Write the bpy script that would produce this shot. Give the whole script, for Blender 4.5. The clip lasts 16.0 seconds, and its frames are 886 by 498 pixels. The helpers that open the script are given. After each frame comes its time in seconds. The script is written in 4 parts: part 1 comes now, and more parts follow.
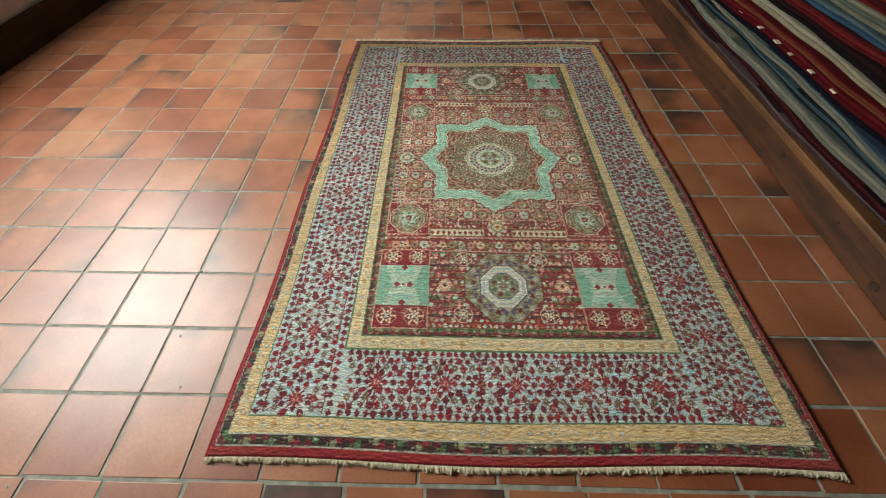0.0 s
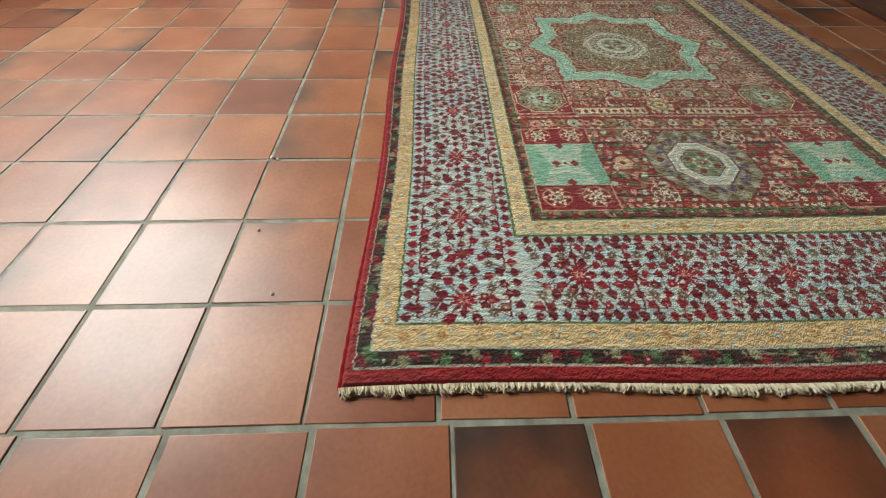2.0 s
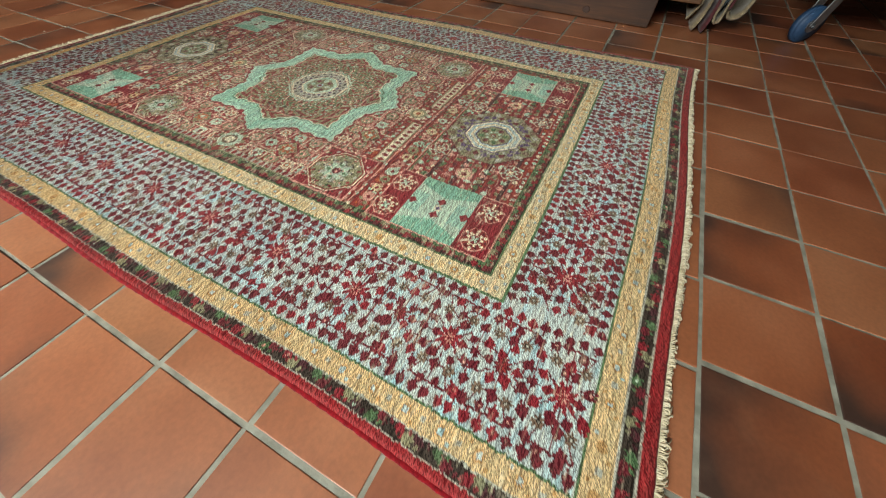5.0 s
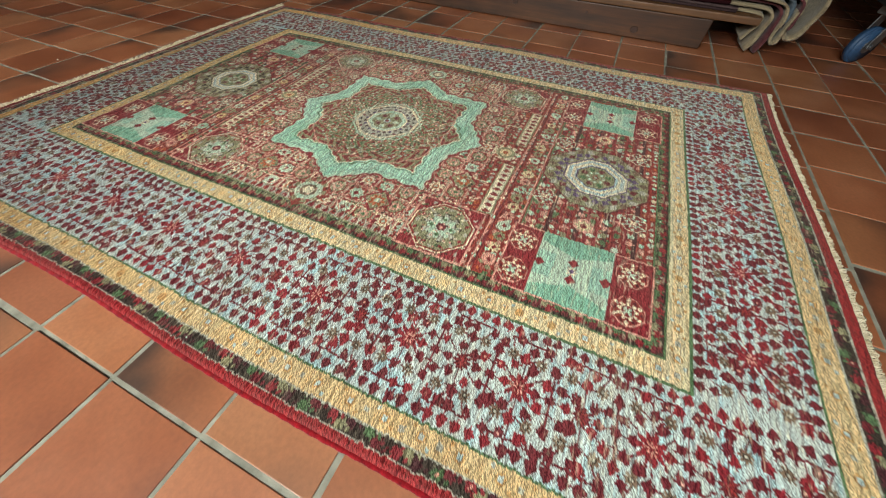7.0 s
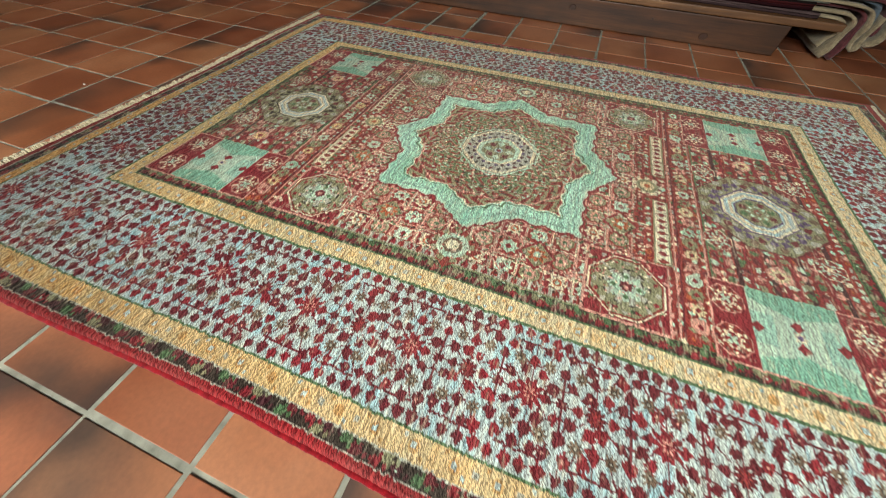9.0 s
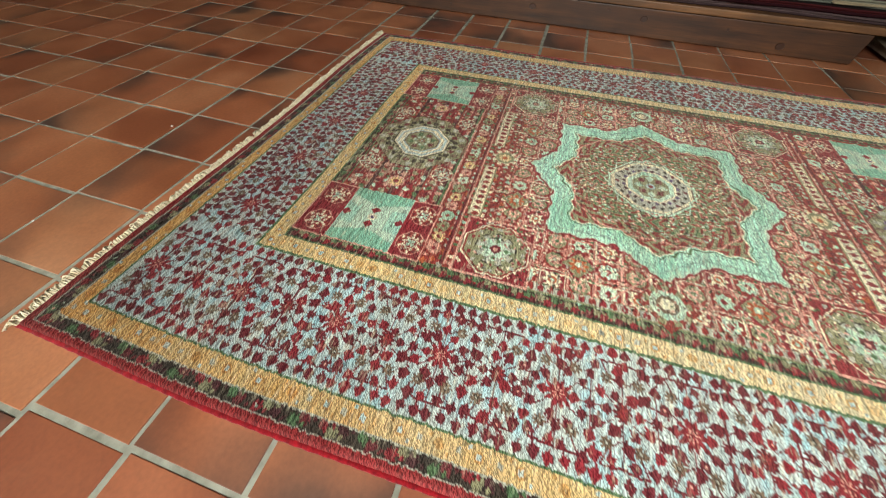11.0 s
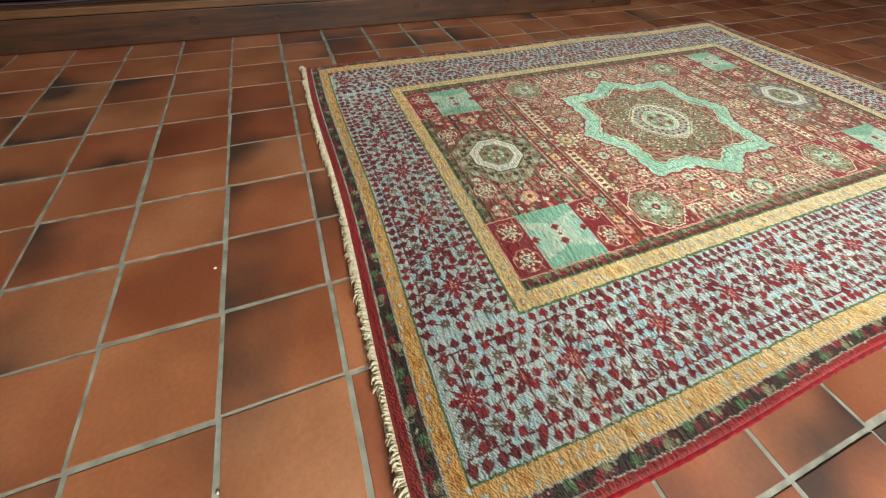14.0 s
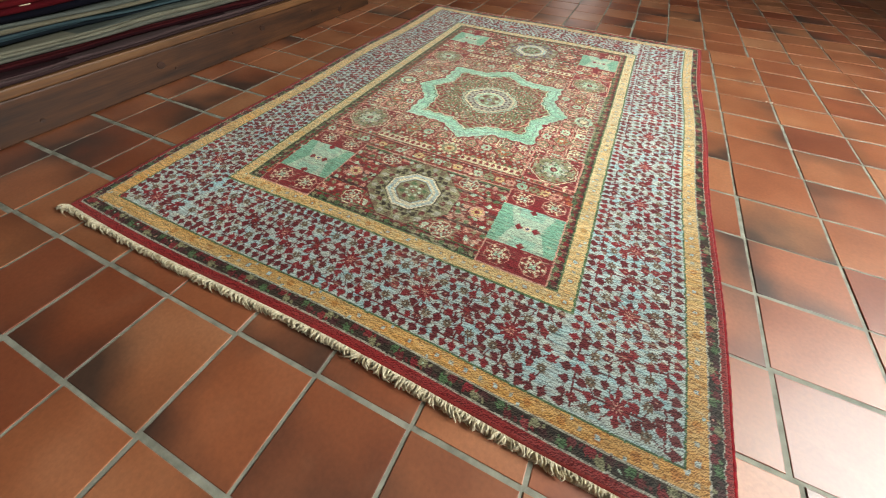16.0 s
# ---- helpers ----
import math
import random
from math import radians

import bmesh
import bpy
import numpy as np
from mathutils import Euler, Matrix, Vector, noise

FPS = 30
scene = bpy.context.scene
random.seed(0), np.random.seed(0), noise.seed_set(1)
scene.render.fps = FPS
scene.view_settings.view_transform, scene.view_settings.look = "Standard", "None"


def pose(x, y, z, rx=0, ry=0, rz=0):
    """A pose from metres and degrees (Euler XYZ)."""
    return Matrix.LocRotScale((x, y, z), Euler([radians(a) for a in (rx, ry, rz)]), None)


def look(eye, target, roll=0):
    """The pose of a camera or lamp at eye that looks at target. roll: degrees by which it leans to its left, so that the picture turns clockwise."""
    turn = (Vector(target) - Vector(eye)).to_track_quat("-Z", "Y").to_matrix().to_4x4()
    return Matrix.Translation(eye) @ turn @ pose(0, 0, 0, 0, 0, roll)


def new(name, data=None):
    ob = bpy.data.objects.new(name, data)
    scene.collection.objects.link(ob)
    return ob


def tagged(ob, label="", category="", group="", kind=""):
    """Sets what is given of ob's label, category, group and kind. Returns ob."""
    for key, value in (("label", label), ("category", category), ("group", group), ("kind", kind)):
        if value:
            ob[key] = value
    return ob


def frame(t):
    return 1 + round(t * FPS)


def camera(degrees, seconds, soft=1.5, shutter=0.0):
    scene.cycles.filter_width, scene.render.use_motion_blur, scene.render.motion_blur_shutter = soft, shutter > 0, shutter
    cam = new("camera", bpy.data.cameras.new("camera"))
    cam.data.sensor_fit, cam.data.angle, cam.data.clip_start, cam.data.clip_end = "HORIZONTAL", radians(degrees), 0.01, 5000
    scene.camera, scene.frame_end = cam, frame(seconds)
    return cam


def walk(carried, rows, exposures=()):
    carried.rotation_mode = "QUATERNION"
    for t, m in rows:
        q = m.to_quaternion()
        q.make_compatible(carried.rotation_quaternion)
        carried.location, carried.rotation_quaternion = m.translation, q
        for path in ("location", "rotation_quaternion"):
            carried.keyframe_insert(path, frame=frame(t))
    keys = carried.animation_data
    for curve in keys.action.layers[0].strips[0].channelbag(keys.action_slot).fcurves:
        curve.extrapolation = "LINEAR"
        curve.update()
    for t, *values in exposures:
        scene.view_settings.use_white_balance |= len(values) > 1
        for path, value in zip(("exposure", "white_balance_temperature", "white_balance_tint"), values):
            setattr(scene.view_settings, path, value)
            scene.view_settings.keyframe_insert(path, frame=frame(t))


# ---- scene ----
cam = camera(107.6, 16.0, soft=1.1)
PATH = [
    (0, (0.015, 0.602, 0.799), (-0.013, 1.709, -0.866), -0.5),
    (0.5, (-0.05, 0.567, 0.641), (-0.065, 1.717, -0.995), 0.3),
    (1, (-0.148, 0.546, 0.528), (-0.161, 1.692, -1.111), 0.3),
    (1.5, (-0.246, 0.515, 0.462), (-0.253, 1.667, -1.172), 0.6),
    (2, (-0.359, 0.513, 0.427), (-0.317, 1.67, -1.203), 0.8),
    (2.5, (-0.46, 0.512, 0.411), (-0.253, 1.652, -1.219), 1.5),
    (3, (-0.51, 0.563, 0.417), (-0.021, 1.618, -1.211), 1.7),
    (3.5, (-0.511, 0.623, 0.433), (0.229, 1.521, -1.194), 2.1),
    (3.7, (-0.507, 0.65, 0.447), (0.304, 1.471, -1.186), 1.6),
    (5.8, (-0.481, 0.914, 0.424), (0.694, 1.417, -1.114), 2.2),
    (6, (-0.48, 0.946, 0.428), (0.692, 1.447, -1.113), 2.0),
    (6.5, (-0.473, 1.025, 0.436), (0.694, 1.524, -1.109), 2.1),
    (7, (-0.475, 1.08, 0.437), (0.692, 1.579, -1.108), 2.2),
    (7.5, (-0.475, 1.163, 0.431), (0.689, 1.661, -1.118), 1.7),
    (8, (-0.469, 1.249, 0.427), (0.71, 1.714, -1.12), 1.7),
    (8.2, (-0.47, 1.28, 0.423), (0.715, 1.732, -1.124), 1.9),
    (10.3, (-0.459, 1.666, 0.444), (0.747, 2.024, -1.111), 3.3),
    (10.5, (-0.463, 1.7, 0.448), (0.745, 2.051, -1.107), 3.0),
    (11, (-0.477, 1.784, 0.444), (0.735, 2.124, -1.11), 2.6),
    (11.5, (-0.483, 1.874, 0.448), (0.739, 2.19, -1.103), 2.9),
    (12, (-0.493, 1.969, 0.448), (0.731, 2.264, -1.106), 2.9),
    (12.5, (-0.484, 2.091, 0.453), (0.766, 2.313, -1.092), 3.0),
    (13, (-0.488, 2.208, 0.452), (0.783, 2.229, -1.092), 2.6),
    (13.5, (-0.463, 2.302, 0.462), (0.788, 2.057, -1.078), 3.0),
    (14, (-0.41, 2.389, 0.454), (0.763, 1.894, -1.089), 3.0),
    (14.5, (-0.358, 2.425, 0.454), (0.696, 1.701, -1.085), 2.7),
    (15, (-0.286, 2.469, 0.464), (0.615, 1.541, -1.062), 3.0),
    (15.5, (-0.217, 2.51, 0.482), (0.511, 1.435, -1.04), 2.9),
    (16, (-0.143, 2.524, 0.486), (0.383, 1.336, -1.034), 2.6),
]
walk(cam, [(t, look(eye, target, roll)) for t, eye, target, roll in PATH], [(0, -0.1), (2, -0.2), (3.5, -0.1), (6, 0.0), (8, 0.0), (10.5, 0.08), (13, 0.12), (16, 0.14)])

# ---------------------------------------------------------------- light
world = bpy.data.worlds.new("sky")
scene.world = world
world.use_nodes = True
wn = world.node_tree
sky = wn.nodes.new("ShaderNodeTexSky")
sky.sky_type, sky.sun_disc = "NISHITA", False
sky.sun_elevation, sky.sun_rotation = radians(38), radians(200)
wn.links.new(sky.outputs[0], wn.nodes["Background"].inputs[0])
wn.nodes["Background"].inputs[1].default_value = 0.03


def area(name, eye, target, w, h, watts, colour):
    d = bpy.data.lights.new(name, "AREA")
    d.shape, d.size, d.size_y, d.energy, d.color = "RECTANGLE", w, h, watts, colour
    ob = new(name, d)
    ob.matrix_world = look(eye, target)
    return ob


# daylight in the window openings, and an added warm fill from above
area("window_light_west", (-2.39, 1.60, 1.56), (-1.89, 1.62, 1.10), 1.50, 0.86, 132, (0.95, 1.0, 0.95))
area("window_light_far_west", (-2.30, 4.25, 1.56), (-1.2, 3.0, 0.7), 1.0, 0.8, 9, (1.0, 0.88, 0.68))
area("window_light_north", (-0.9, 6.42, 1.45), (-0.6, 2.5, 0.0), 1.6, 1.4, 4, (1.0, 0.90, 0.72))
area("window_light_south", (0.7, -4.42, 0.95), (0.5, 2, 0.4), 0.6, 0.8, 4, (1.0, 0.96, 0.9))
area("overhead_fill", (-0.1, 2.3, 2.5), (-0.1, 2.3, 0), 0.5, 0.5, 1.2, (1.0, 0.85, 0.66))

# ---------------------------------------------------------------- materials


def lin(r, g, b):
    return tuple((c / 255 / 12.92) if c / 255 <= 0.04045 else ((c / 255 + 0.055) / 1.055) ** 2.4 for c in (r, g, b))


class Mat:
    """A small builder of node materials."""

    def __init__(self, name):
        self.m = bpy.data.materials.new(name)
        self.m.use_nodes = True
        self.t = self.m.node_tree
        self.b = self.t.nodes["Principled BSDF"]

    def node(self, kind, **sets):
        n = self.t.nodes.new(kind)
        for k, v in sets.items():
            n.inputs[k.replace("_", " ")].default_value = v
        return n

    def link(self, a, b):
        self.t.links.new(a, b)

    def set(self, **sets):
        for k, v in sets.items():
            self.b.inputs[k.replace("_", " ")].default_value = v

    def coords(self, which="Object", scale=(1, 1, 1)):
        c = self.t.nodes.new("ShaderNodeTexCoord")
        m = self.t.nodes.new("ShaderNodeMapping")
        m.inputs["Scale"].default_value = scale
        self.link(c.outputs[which], m.inputs[0])
        return m.outputs[0]

    def noise(self, vec, scale, detail=4, rough=0.55):
        n = self.node("ShaderNodeTexNoise", Scale=scale, Detail=detail, Roughness=rough)
        if vec is not None:
            self.link(vec, n.inputs["Vector"])
        return n.outputs["Fac"]

    def ramp(self, fac, stops):
        r = self.t.nodes.new("ShaderNodeValToRGB")
        e = r.color_ramp.elements
        while len(e) < len(stops):
            e.new(0.5)
        for s, (p, c) in zip(e, stops):
            s.position, s.color = p, (*c, 1) if len(c) == 3 else c
        self.link(fac, r.inputs[0])
        return r.outputs[0]

    def mix(self, fac, a, b, kind="MIX"):
        n = self.t.nodes.new("ShaderNodeMix")
        n.data_type, n.blend_type = "RGBA", kind
        for k, v in ((0, fac), (6, a), (7, b)):
            if isinstance(v, (int, float)):
                n.inputs[k].default_value = v
            elif isinstance(v, tuple):
                n.inputs[k].default_value = (*v, 1)
            else:
                self.link(v, n.inputs[k])
        return n.outputs[2]

    def maths(self, op, a, b=0.0, c=0.0):
        n = self.t.nodes.new("ShaderNodeMath")
        n.operation = op
        for k, v in enumerate((a, b, c)):
            if isinstance(v, (int, float)):
                n.inputs[k].default_value = v
            else:
                self.link(v, n.inputs[k])
        return n.outputs[0]

    def bump(self, height, strength, distance):
        n = self.node("ShaderNodeBump", Strength=strength, Distance=distance)
        self.link(height, n.inputs["Height"])
        self.link(n.outputs[0], self.b.inputs["Normal"])


def grey(v):
    return (v, v, v)


def tile_material():
    m = Mat("terracotta_tile")
    geo = m.t.nodes.new("ShaderNodeNewGeometry")
    info = m.t.nodes.new("ShaderNodeObjectInfo")
    rnd = m.maths("FRACT", m.maths("ADD", geo.outputs["Random Per Island"], info.outputs["Random"]))
    # burn (red), its direction (green) and clay tone (blue): the object's own, or kept in the joined mesh
    kept = m.t.nodes.new("ShaderNodeAttribute")
    kept.attribute_name = "tile_burn"
    both = m.t.nodes.new("ShaderNodeVectorMath")
    both.operation = "ADD"
    m.link(info.outputs["Color"], both.inputs[0])
    m.link(kept.outputs["Vector"], both.inputs[1])
    own = m.t.nodes.new("ShaderNodeSeparateXYZ")
    m.link(both.outputs[0], own.inputs[0])
    shift = m.t.nodes.new("ShaderNodeCombineXYZ")
    m.link(m.maths("MULTIPLY", rnd, 71.0), shift.inputs[0])
    m.link(m.maths("MULTIPLY", rnd, 37.0), shift.inputs[2])
    add = m.t.nodes.new("ShaderNodeVectorMath")
    add.operation = "ADD"
    m.link(geo.outputs["Position"], add.inputs[0])
    m.link(shift.outputs[0], add.inputs[1])
    vec = add.outputs[0]
    clay = m.ramp(m.noise(vec, 5.0, 2), [(0.3, lin(148, 94, 64)), (0.5, lin(170, 114, 80)), (0.72, lin(188, 135, 101))])
    hue = m.ramp(own.outputs[2], [(0.0, lin(196, 150, 136)), (0.35, lin(255, 236, 220)), (0.7, lin(232, 196, 182)), (1.0, lin(255, 250, 240))])
    clay = m.mix(1.0, clay, hue, "MULTIPLY")
    # kiln flashing: one side or corner burnt dark on some tiles, a soft rim on others
    loc = m.t.nodes.new("ShaderNodeAttribute")
    loc.attribute_name = "tile_place"
    sep = m.t.nodes.new("ShaderNodeSeparateXYZ")
    m.link(loc.outputs["Vector"], sep.inputs[0])
    turn = m.maths("MULTIPLY", own.outputs[1], 6.283)
    along = m.maths("ADD", m.maths("MULTIPLY", sep.outputs[0], m.maths("COSINE", turn)), m.maths("MULTIPLY", sep.outputs[1], m.maths("SINE", turn)))
    rim = m.maths("POWER", m.maths("MAXIMUM", m.maths("ABSOLUTE", sep.outputs[0]), m.maths("ABSOLUTE", sep.outputs[1])), 3.0)
    flash = m.maths("ADD", m.maths("MULTIPLY", m.noise(vec, 7.0, 2.0, 0.45), 0.8), m.maths("SUBTRACT", m.maths("MULTIPLY", own.outputs[0], 0.5), 0.25))
    flash = m.maths("ADD", flash, m.maths("ADD", m.maths("MULTIPLY", along, 0.17), m.maths("MULTIPLY", rim, 0.05)))
    dark = m.ramp(flash, [(0.44, grey(0)), (0.60, grey(0.42)), (0.76, grey(1))])
    clay = m.mix(m.maths("MULTIPLY", dark, 0.90), clay, lin(56, 45, 40))
    grain = m.noise(vec, 160, 4)
    clay = m.mix(0.16, clay, m.ramp(grain, [(0.3, grey(0.25)), (0.7, grey(0.95))]), "OVERLAY")
    dust = m.ramp(m.noise(vec, 22, 5), [(0.55, grey(0)), (0.8, grey(1))])
    clay = m.mix(m.maths("MULTIPLY", dust, 0.08), clay, lin(190, 150, 120))
    m.link(clay, m.b.inputs["Base Color"])
    m.link(m.ramp(m.noise(vec, 9, 4), [(0.3, grey(0.46)), (0.75, grey(0.56))]), m.b.inputs["Roughness"])
    m.set(Specular_IOR_Level=0.6, Coat_Weight=0.62, Coat_Roughness=0.38)
    m.bump(m.maths("ADD", m.noise(vec, 11, 2), m.maths("MULTIPLY", grain, 0.08)), 0.13, 0.002)
    return m.m


def grout_material():
    m = Mat("grout")
    v = m.coords("Object")
    m.link(m.ramp(m.noise(v, 30, 5), [(0.3, lin(118, 117, 104)), (0.7, lin(172, 170, 154))]), m.b.inputs["Base Color"])
    m.set(Roughness=0.8)
    m.bump(m.noise(v, 260, 3), 0.5, 0.001)
    return m.m


def wood_material(name, dark, mid, light):
    m = Mat(name)
    v = m.coords("Object", (26, 1.2, 26))
    grain = m.noise(v, 3.0, 6, 0.6)
    col = m.ramp(grain, [(0.28, dark), (0.5, mid), (0.75, light)])
    fine = m.noise(m.coords("Object", (90, 4, 90)), 6, 4)
    col = m.mix(0.3, col, m.ramp(fine, [(0.3, grey(0.25)), (0.7, grey(0.8))]), "OVERLAY")
    blot = m.ramp(m.noise(m.coords("Object"), 5, 3), [(0.35, grey(0.55)), (0.7, grey(1))])
    col = m.mix(1.0, col, blot, "MULTIPLY")
    m.link(col, m.b.inputs["Base Color"])
    m.set(Roughness=0.55)
    m.bump(grain, 0.25, 0.002)
    return m.m


def pile_material():
    m = Mat("wool_pile")
    a = m.t.nodes.new("ShaderNodeAttribute")
    a.attribute_name = "weave"
    v = m.coords("Object", (1, 1, 1))
    fibre = m.noise(m.coords("Object", (420, 900, 420)), 1.0, 3)
    # the leaning nap's sheen, put into the colour: +y faces paler, -y faces darker
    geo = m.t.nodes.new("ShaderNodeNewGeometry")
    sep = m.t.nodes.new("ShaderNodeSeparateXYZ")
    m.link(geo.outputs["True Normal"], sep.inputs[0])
    nap_sheen = m.ramp(m.maths("ADD", m.maths("MULTIPLY", sep.outputs[1], 1.5), 0.5), [(0.2, grey(0.0)), (0.8, grey(1.0))])
    tone = m.mix(nap_sheen, (0.60, 0.56, 0.56), (1.54, 1.56, 1.56))
    dye_sheen = m.mix(1.0, a.outputs["Color"], tone, "MULTIPLY")
    dye_sheen = m.mix(m.maths("MULTIPLY", nap_sheen, 0.05), dye_sheen, lin(200, 190, 165))
    col = m.mix(0.22, dye_sheen, m.ramp(fibre, [(0.3, grey(0.2)), (0.7, grey(0.85))]), "OVERLAY")
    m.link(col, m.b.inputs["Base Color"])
    m.set(Roughness=0.66, Specular_IOR_Level=0.2, Sheen_Weight=0.10, Sheen_Roughness=0.4)
    m.b.inputs["Sheen Tint"].default_value = (1.0, 0.95, 0.88, 1)
    m.bump(m.maths("ADD", fibre, m.noise(v, 140, 2)), 0.18, 0.0012)
    return m.m


def wool_material(name, a, b, scale=(60, 3, 60), rough=0.9):
    m = Mat(name)
    v = m.coords("Object", scale)
    col = m.ramp(m.noise(v, 2.0, 4), [(0.32, a), (0.68, b)])
    fib = m.noise(m.coords("Object"), 420, 2)
    col = m.mix(0.3, col, m.ramp(fib, [(0.3, grey(0.2)), (0.7, grey(0.85))]), "OVERLAY")
    m.link(col, m.b.inputs["Base Color"])
    m.set(Roughness=rough, Specular_IOR_Level=0.15, Sheen_Weight=0.2)
    m.bump(fib, 0.5, 0.0012)
    return m.m


def plain(name, a, b, rough=0.6, scale=8, metal=0.0, bump=0.1):
    m = Mat(name)
    v = m.coords("Object")
    n = m.noise(v, scale, 5)
    m.link(m.ramp(n, [(0.3, a), (0.7, b)]), m.b.inputs["Base Color"])
    m.set(Roughness=rough, Metallic=metal)
    m.bump(m.noise(v, scale * 12, 3), bump, 0.002)
    return m.m


TILE = tile_material()
GROUT = grout_material()
BEAM = wood_material("stained_pine", lin(46, 25, 11), lin(74, 42, 19), lin(96, 57, 27))
BOARD = wood_material("pale_plank", lin(84, 54, 29), lin(112, 74, 42), lin(132, 92, 56))
SKIRT = wood_material("dark_skirting", lin(48, 32, 20), lin(66, 45, 28), lin(84, 58, 38))
KNOT = plain("knot_wood", lin(44, 24, 14), lin(66, 36, 20), 0.5, 40)
PLASTER = plain("white_plaster", lin(206, 204, 198), lin(226, 224, 218), 0.9, 3)
TAN = plain("tan_plaster", lin(120, 98, 76), lin(142, 118, 94), 0.9, 3)
PILE = pile_material()
SELVEDGE = wool_material("selvedge_wool", lin(104, 10, 18), lin(150, 20, 30), (60, 60, 60), 1.0)
FRINGE = wool_material("cotton_fringe", lin(176, 160, 126), lin(226, 214, 186), (90, 30, 90))

# ---------------------------------------------------------------- mesh helpers


def part(name, bm, material, parent=None, label="", smooth=False):
    me = bpy.data.meshes.new(name)
    bm.to_mesh(me)
    bm.free()
    me.materials.append(material)
    if smooth:
        me.shade_smooth()
    ob = new(name, me)
    if parent:
        ob.parent = parent
    if label:
        ob["label"] = label
    return ob


def box(bm, x0, y0, z0, x1, y1, z1, bevel=0.0, seg=2):
    r = bmesh.ops.create_cube(bm, size=1, matrix=Matrix.Translation(((x0 + x1) / 2, (y0 + y1) / 2, (z0 + z1) / 2)) @ Matrix.Diagonal((x1 - x0, y1 - y0, z1 - z0, 1)))
    if bevel:
        edges = list({e for v in r["verts"] for e in v.link_edges})
        bmesh.ops.bevel(bm, geom=edges, offset=bevel, segments=seg, affect="EDGES", profile=0.6)
    return r


def boxed(name, dims, material, parent=None, bevel=0.0, label=""):
    bm = bmesh.new()
    box(bm, *dims, bevel)
    return part(name, bm, material, parent, label)


# ---------------------------------------------------------------- the room
WX, EX, SY, NY, TOP = -2.09, 3.2, -4.4, 6.4, 2.6


def wall_with_openings(name, axis, at, out, a0, a1, openings, z0, z1, mat, label):
    """A thick wall in the plane axis = at, thickened towards out, with window openings given as (start, end)."""
    bm = bmesh.new()
    lo, hi = min(at, at + out), max(at, at + out)
    ends = [a0] + [p for o in openings for p in o] + [a1]
    pieces = [(ends[k], ends[k + 1], 0, TOP) for k in range(0, len(ends), 2)]
    for o0, o1 in openings:
        pieces += [(o0, o1, 0, z0), (o0, o1, z1, TOP)]
    for p0, p1, q0, q1 in pieces:
        if axis == "x":
            box(bm, lo, p0, q0, hi, p1, q1)
        else:
            box(bm, p0, lo, q0, p1, hi, q1)
    return tagged(part(name, bm, mat), label, "wall", kind="structure")


wall_with_openings("wall_west", "x", WX, -0.30, SY, NY, [(0.83, 2.37), (3.7, 4.8)], 1.02, 2.12, PLASTER, "white plastered wall with two window openings")
# out-of-view walls and ceiling, toned tan or dark to limit bounce light
wall_with_openings("wall_north", "y", NY, 0.25, WX, EX, [(-1.7, -0.1)], 0.75, 2.15, TAN, "tan plastered wall with a wide window opening")
wall_with_openings("wall_south", "y", SY, -0.25, WX, EX, [(0.4, 1.0)], 0.55, 1.35, TAN, "tan plastered wall with a small window opening")
tagged(boxed("wall_east", (EX, SY, 0, EX + 0.25, NY, TOP), SKIRT), "unseen plain wall, dark-boarded to limit bounce light", "wall", kind="structure")
tagged(boxed("ceiling", (WX, SY, TOP, EX, NY, TOP + 0.2), SKIRT), "unseen plain ceiling, dark wood to limit bounce light", "ceiling", kind="structure")
tagged(boxed("baseboard", (WX, SY, 0.0, WX + 0.022, NY, 0.127), SKIRT, bevel=0.004), "dark brown wooden skirting board along the white wall", "baseboard", kind="structure")

# ---------------------------------------------------------------- the pile rug
# rug space: u across from the one selvedge, v along from the one fringe, in metres
RW, RL = 1.259, 1.795
CU, CV = 0.629, 0.912
# widths of the bands, from each edge inwards (red, guard, gold, main border), by side
BANDS = {"left": (0.013, 0.034, 0.060, 0.238), "right": (0.016, 0.037, 0.070, 0.228), "near": (0.021, 0.045, 0.077, 0.230), "far": (0.018, 0.042, 0.065, 0.222)}
CELL = 0.00155
PAL = {k: np.array(lin(*c)) for k, c in {
    "crimson": (132, 18, 36), "red": (138, 36, 34), "maroon": (102, 12, 32), "wine": (66, 10, 28), "ice": (178, 192, 188),
    "scarlet": (142, 18, 28), "teal": (170, 212, 188), "mint": (184, 206, 182), "green": (74, 106, 68), "olive": (136, 134, 100), "gold": (210, 174, 116), "straw": (212, 186, 134),
    "cream": (222, 210, 178), "brown": (112, 88, 70), "umber": (42, 30, 24), "plum": (88, 66, 104), "pink": (206, 150, 132), "rust": (176, 84, 46), "amber": (192, 142, 80), "silver": (172, 170, 154)}.items()}


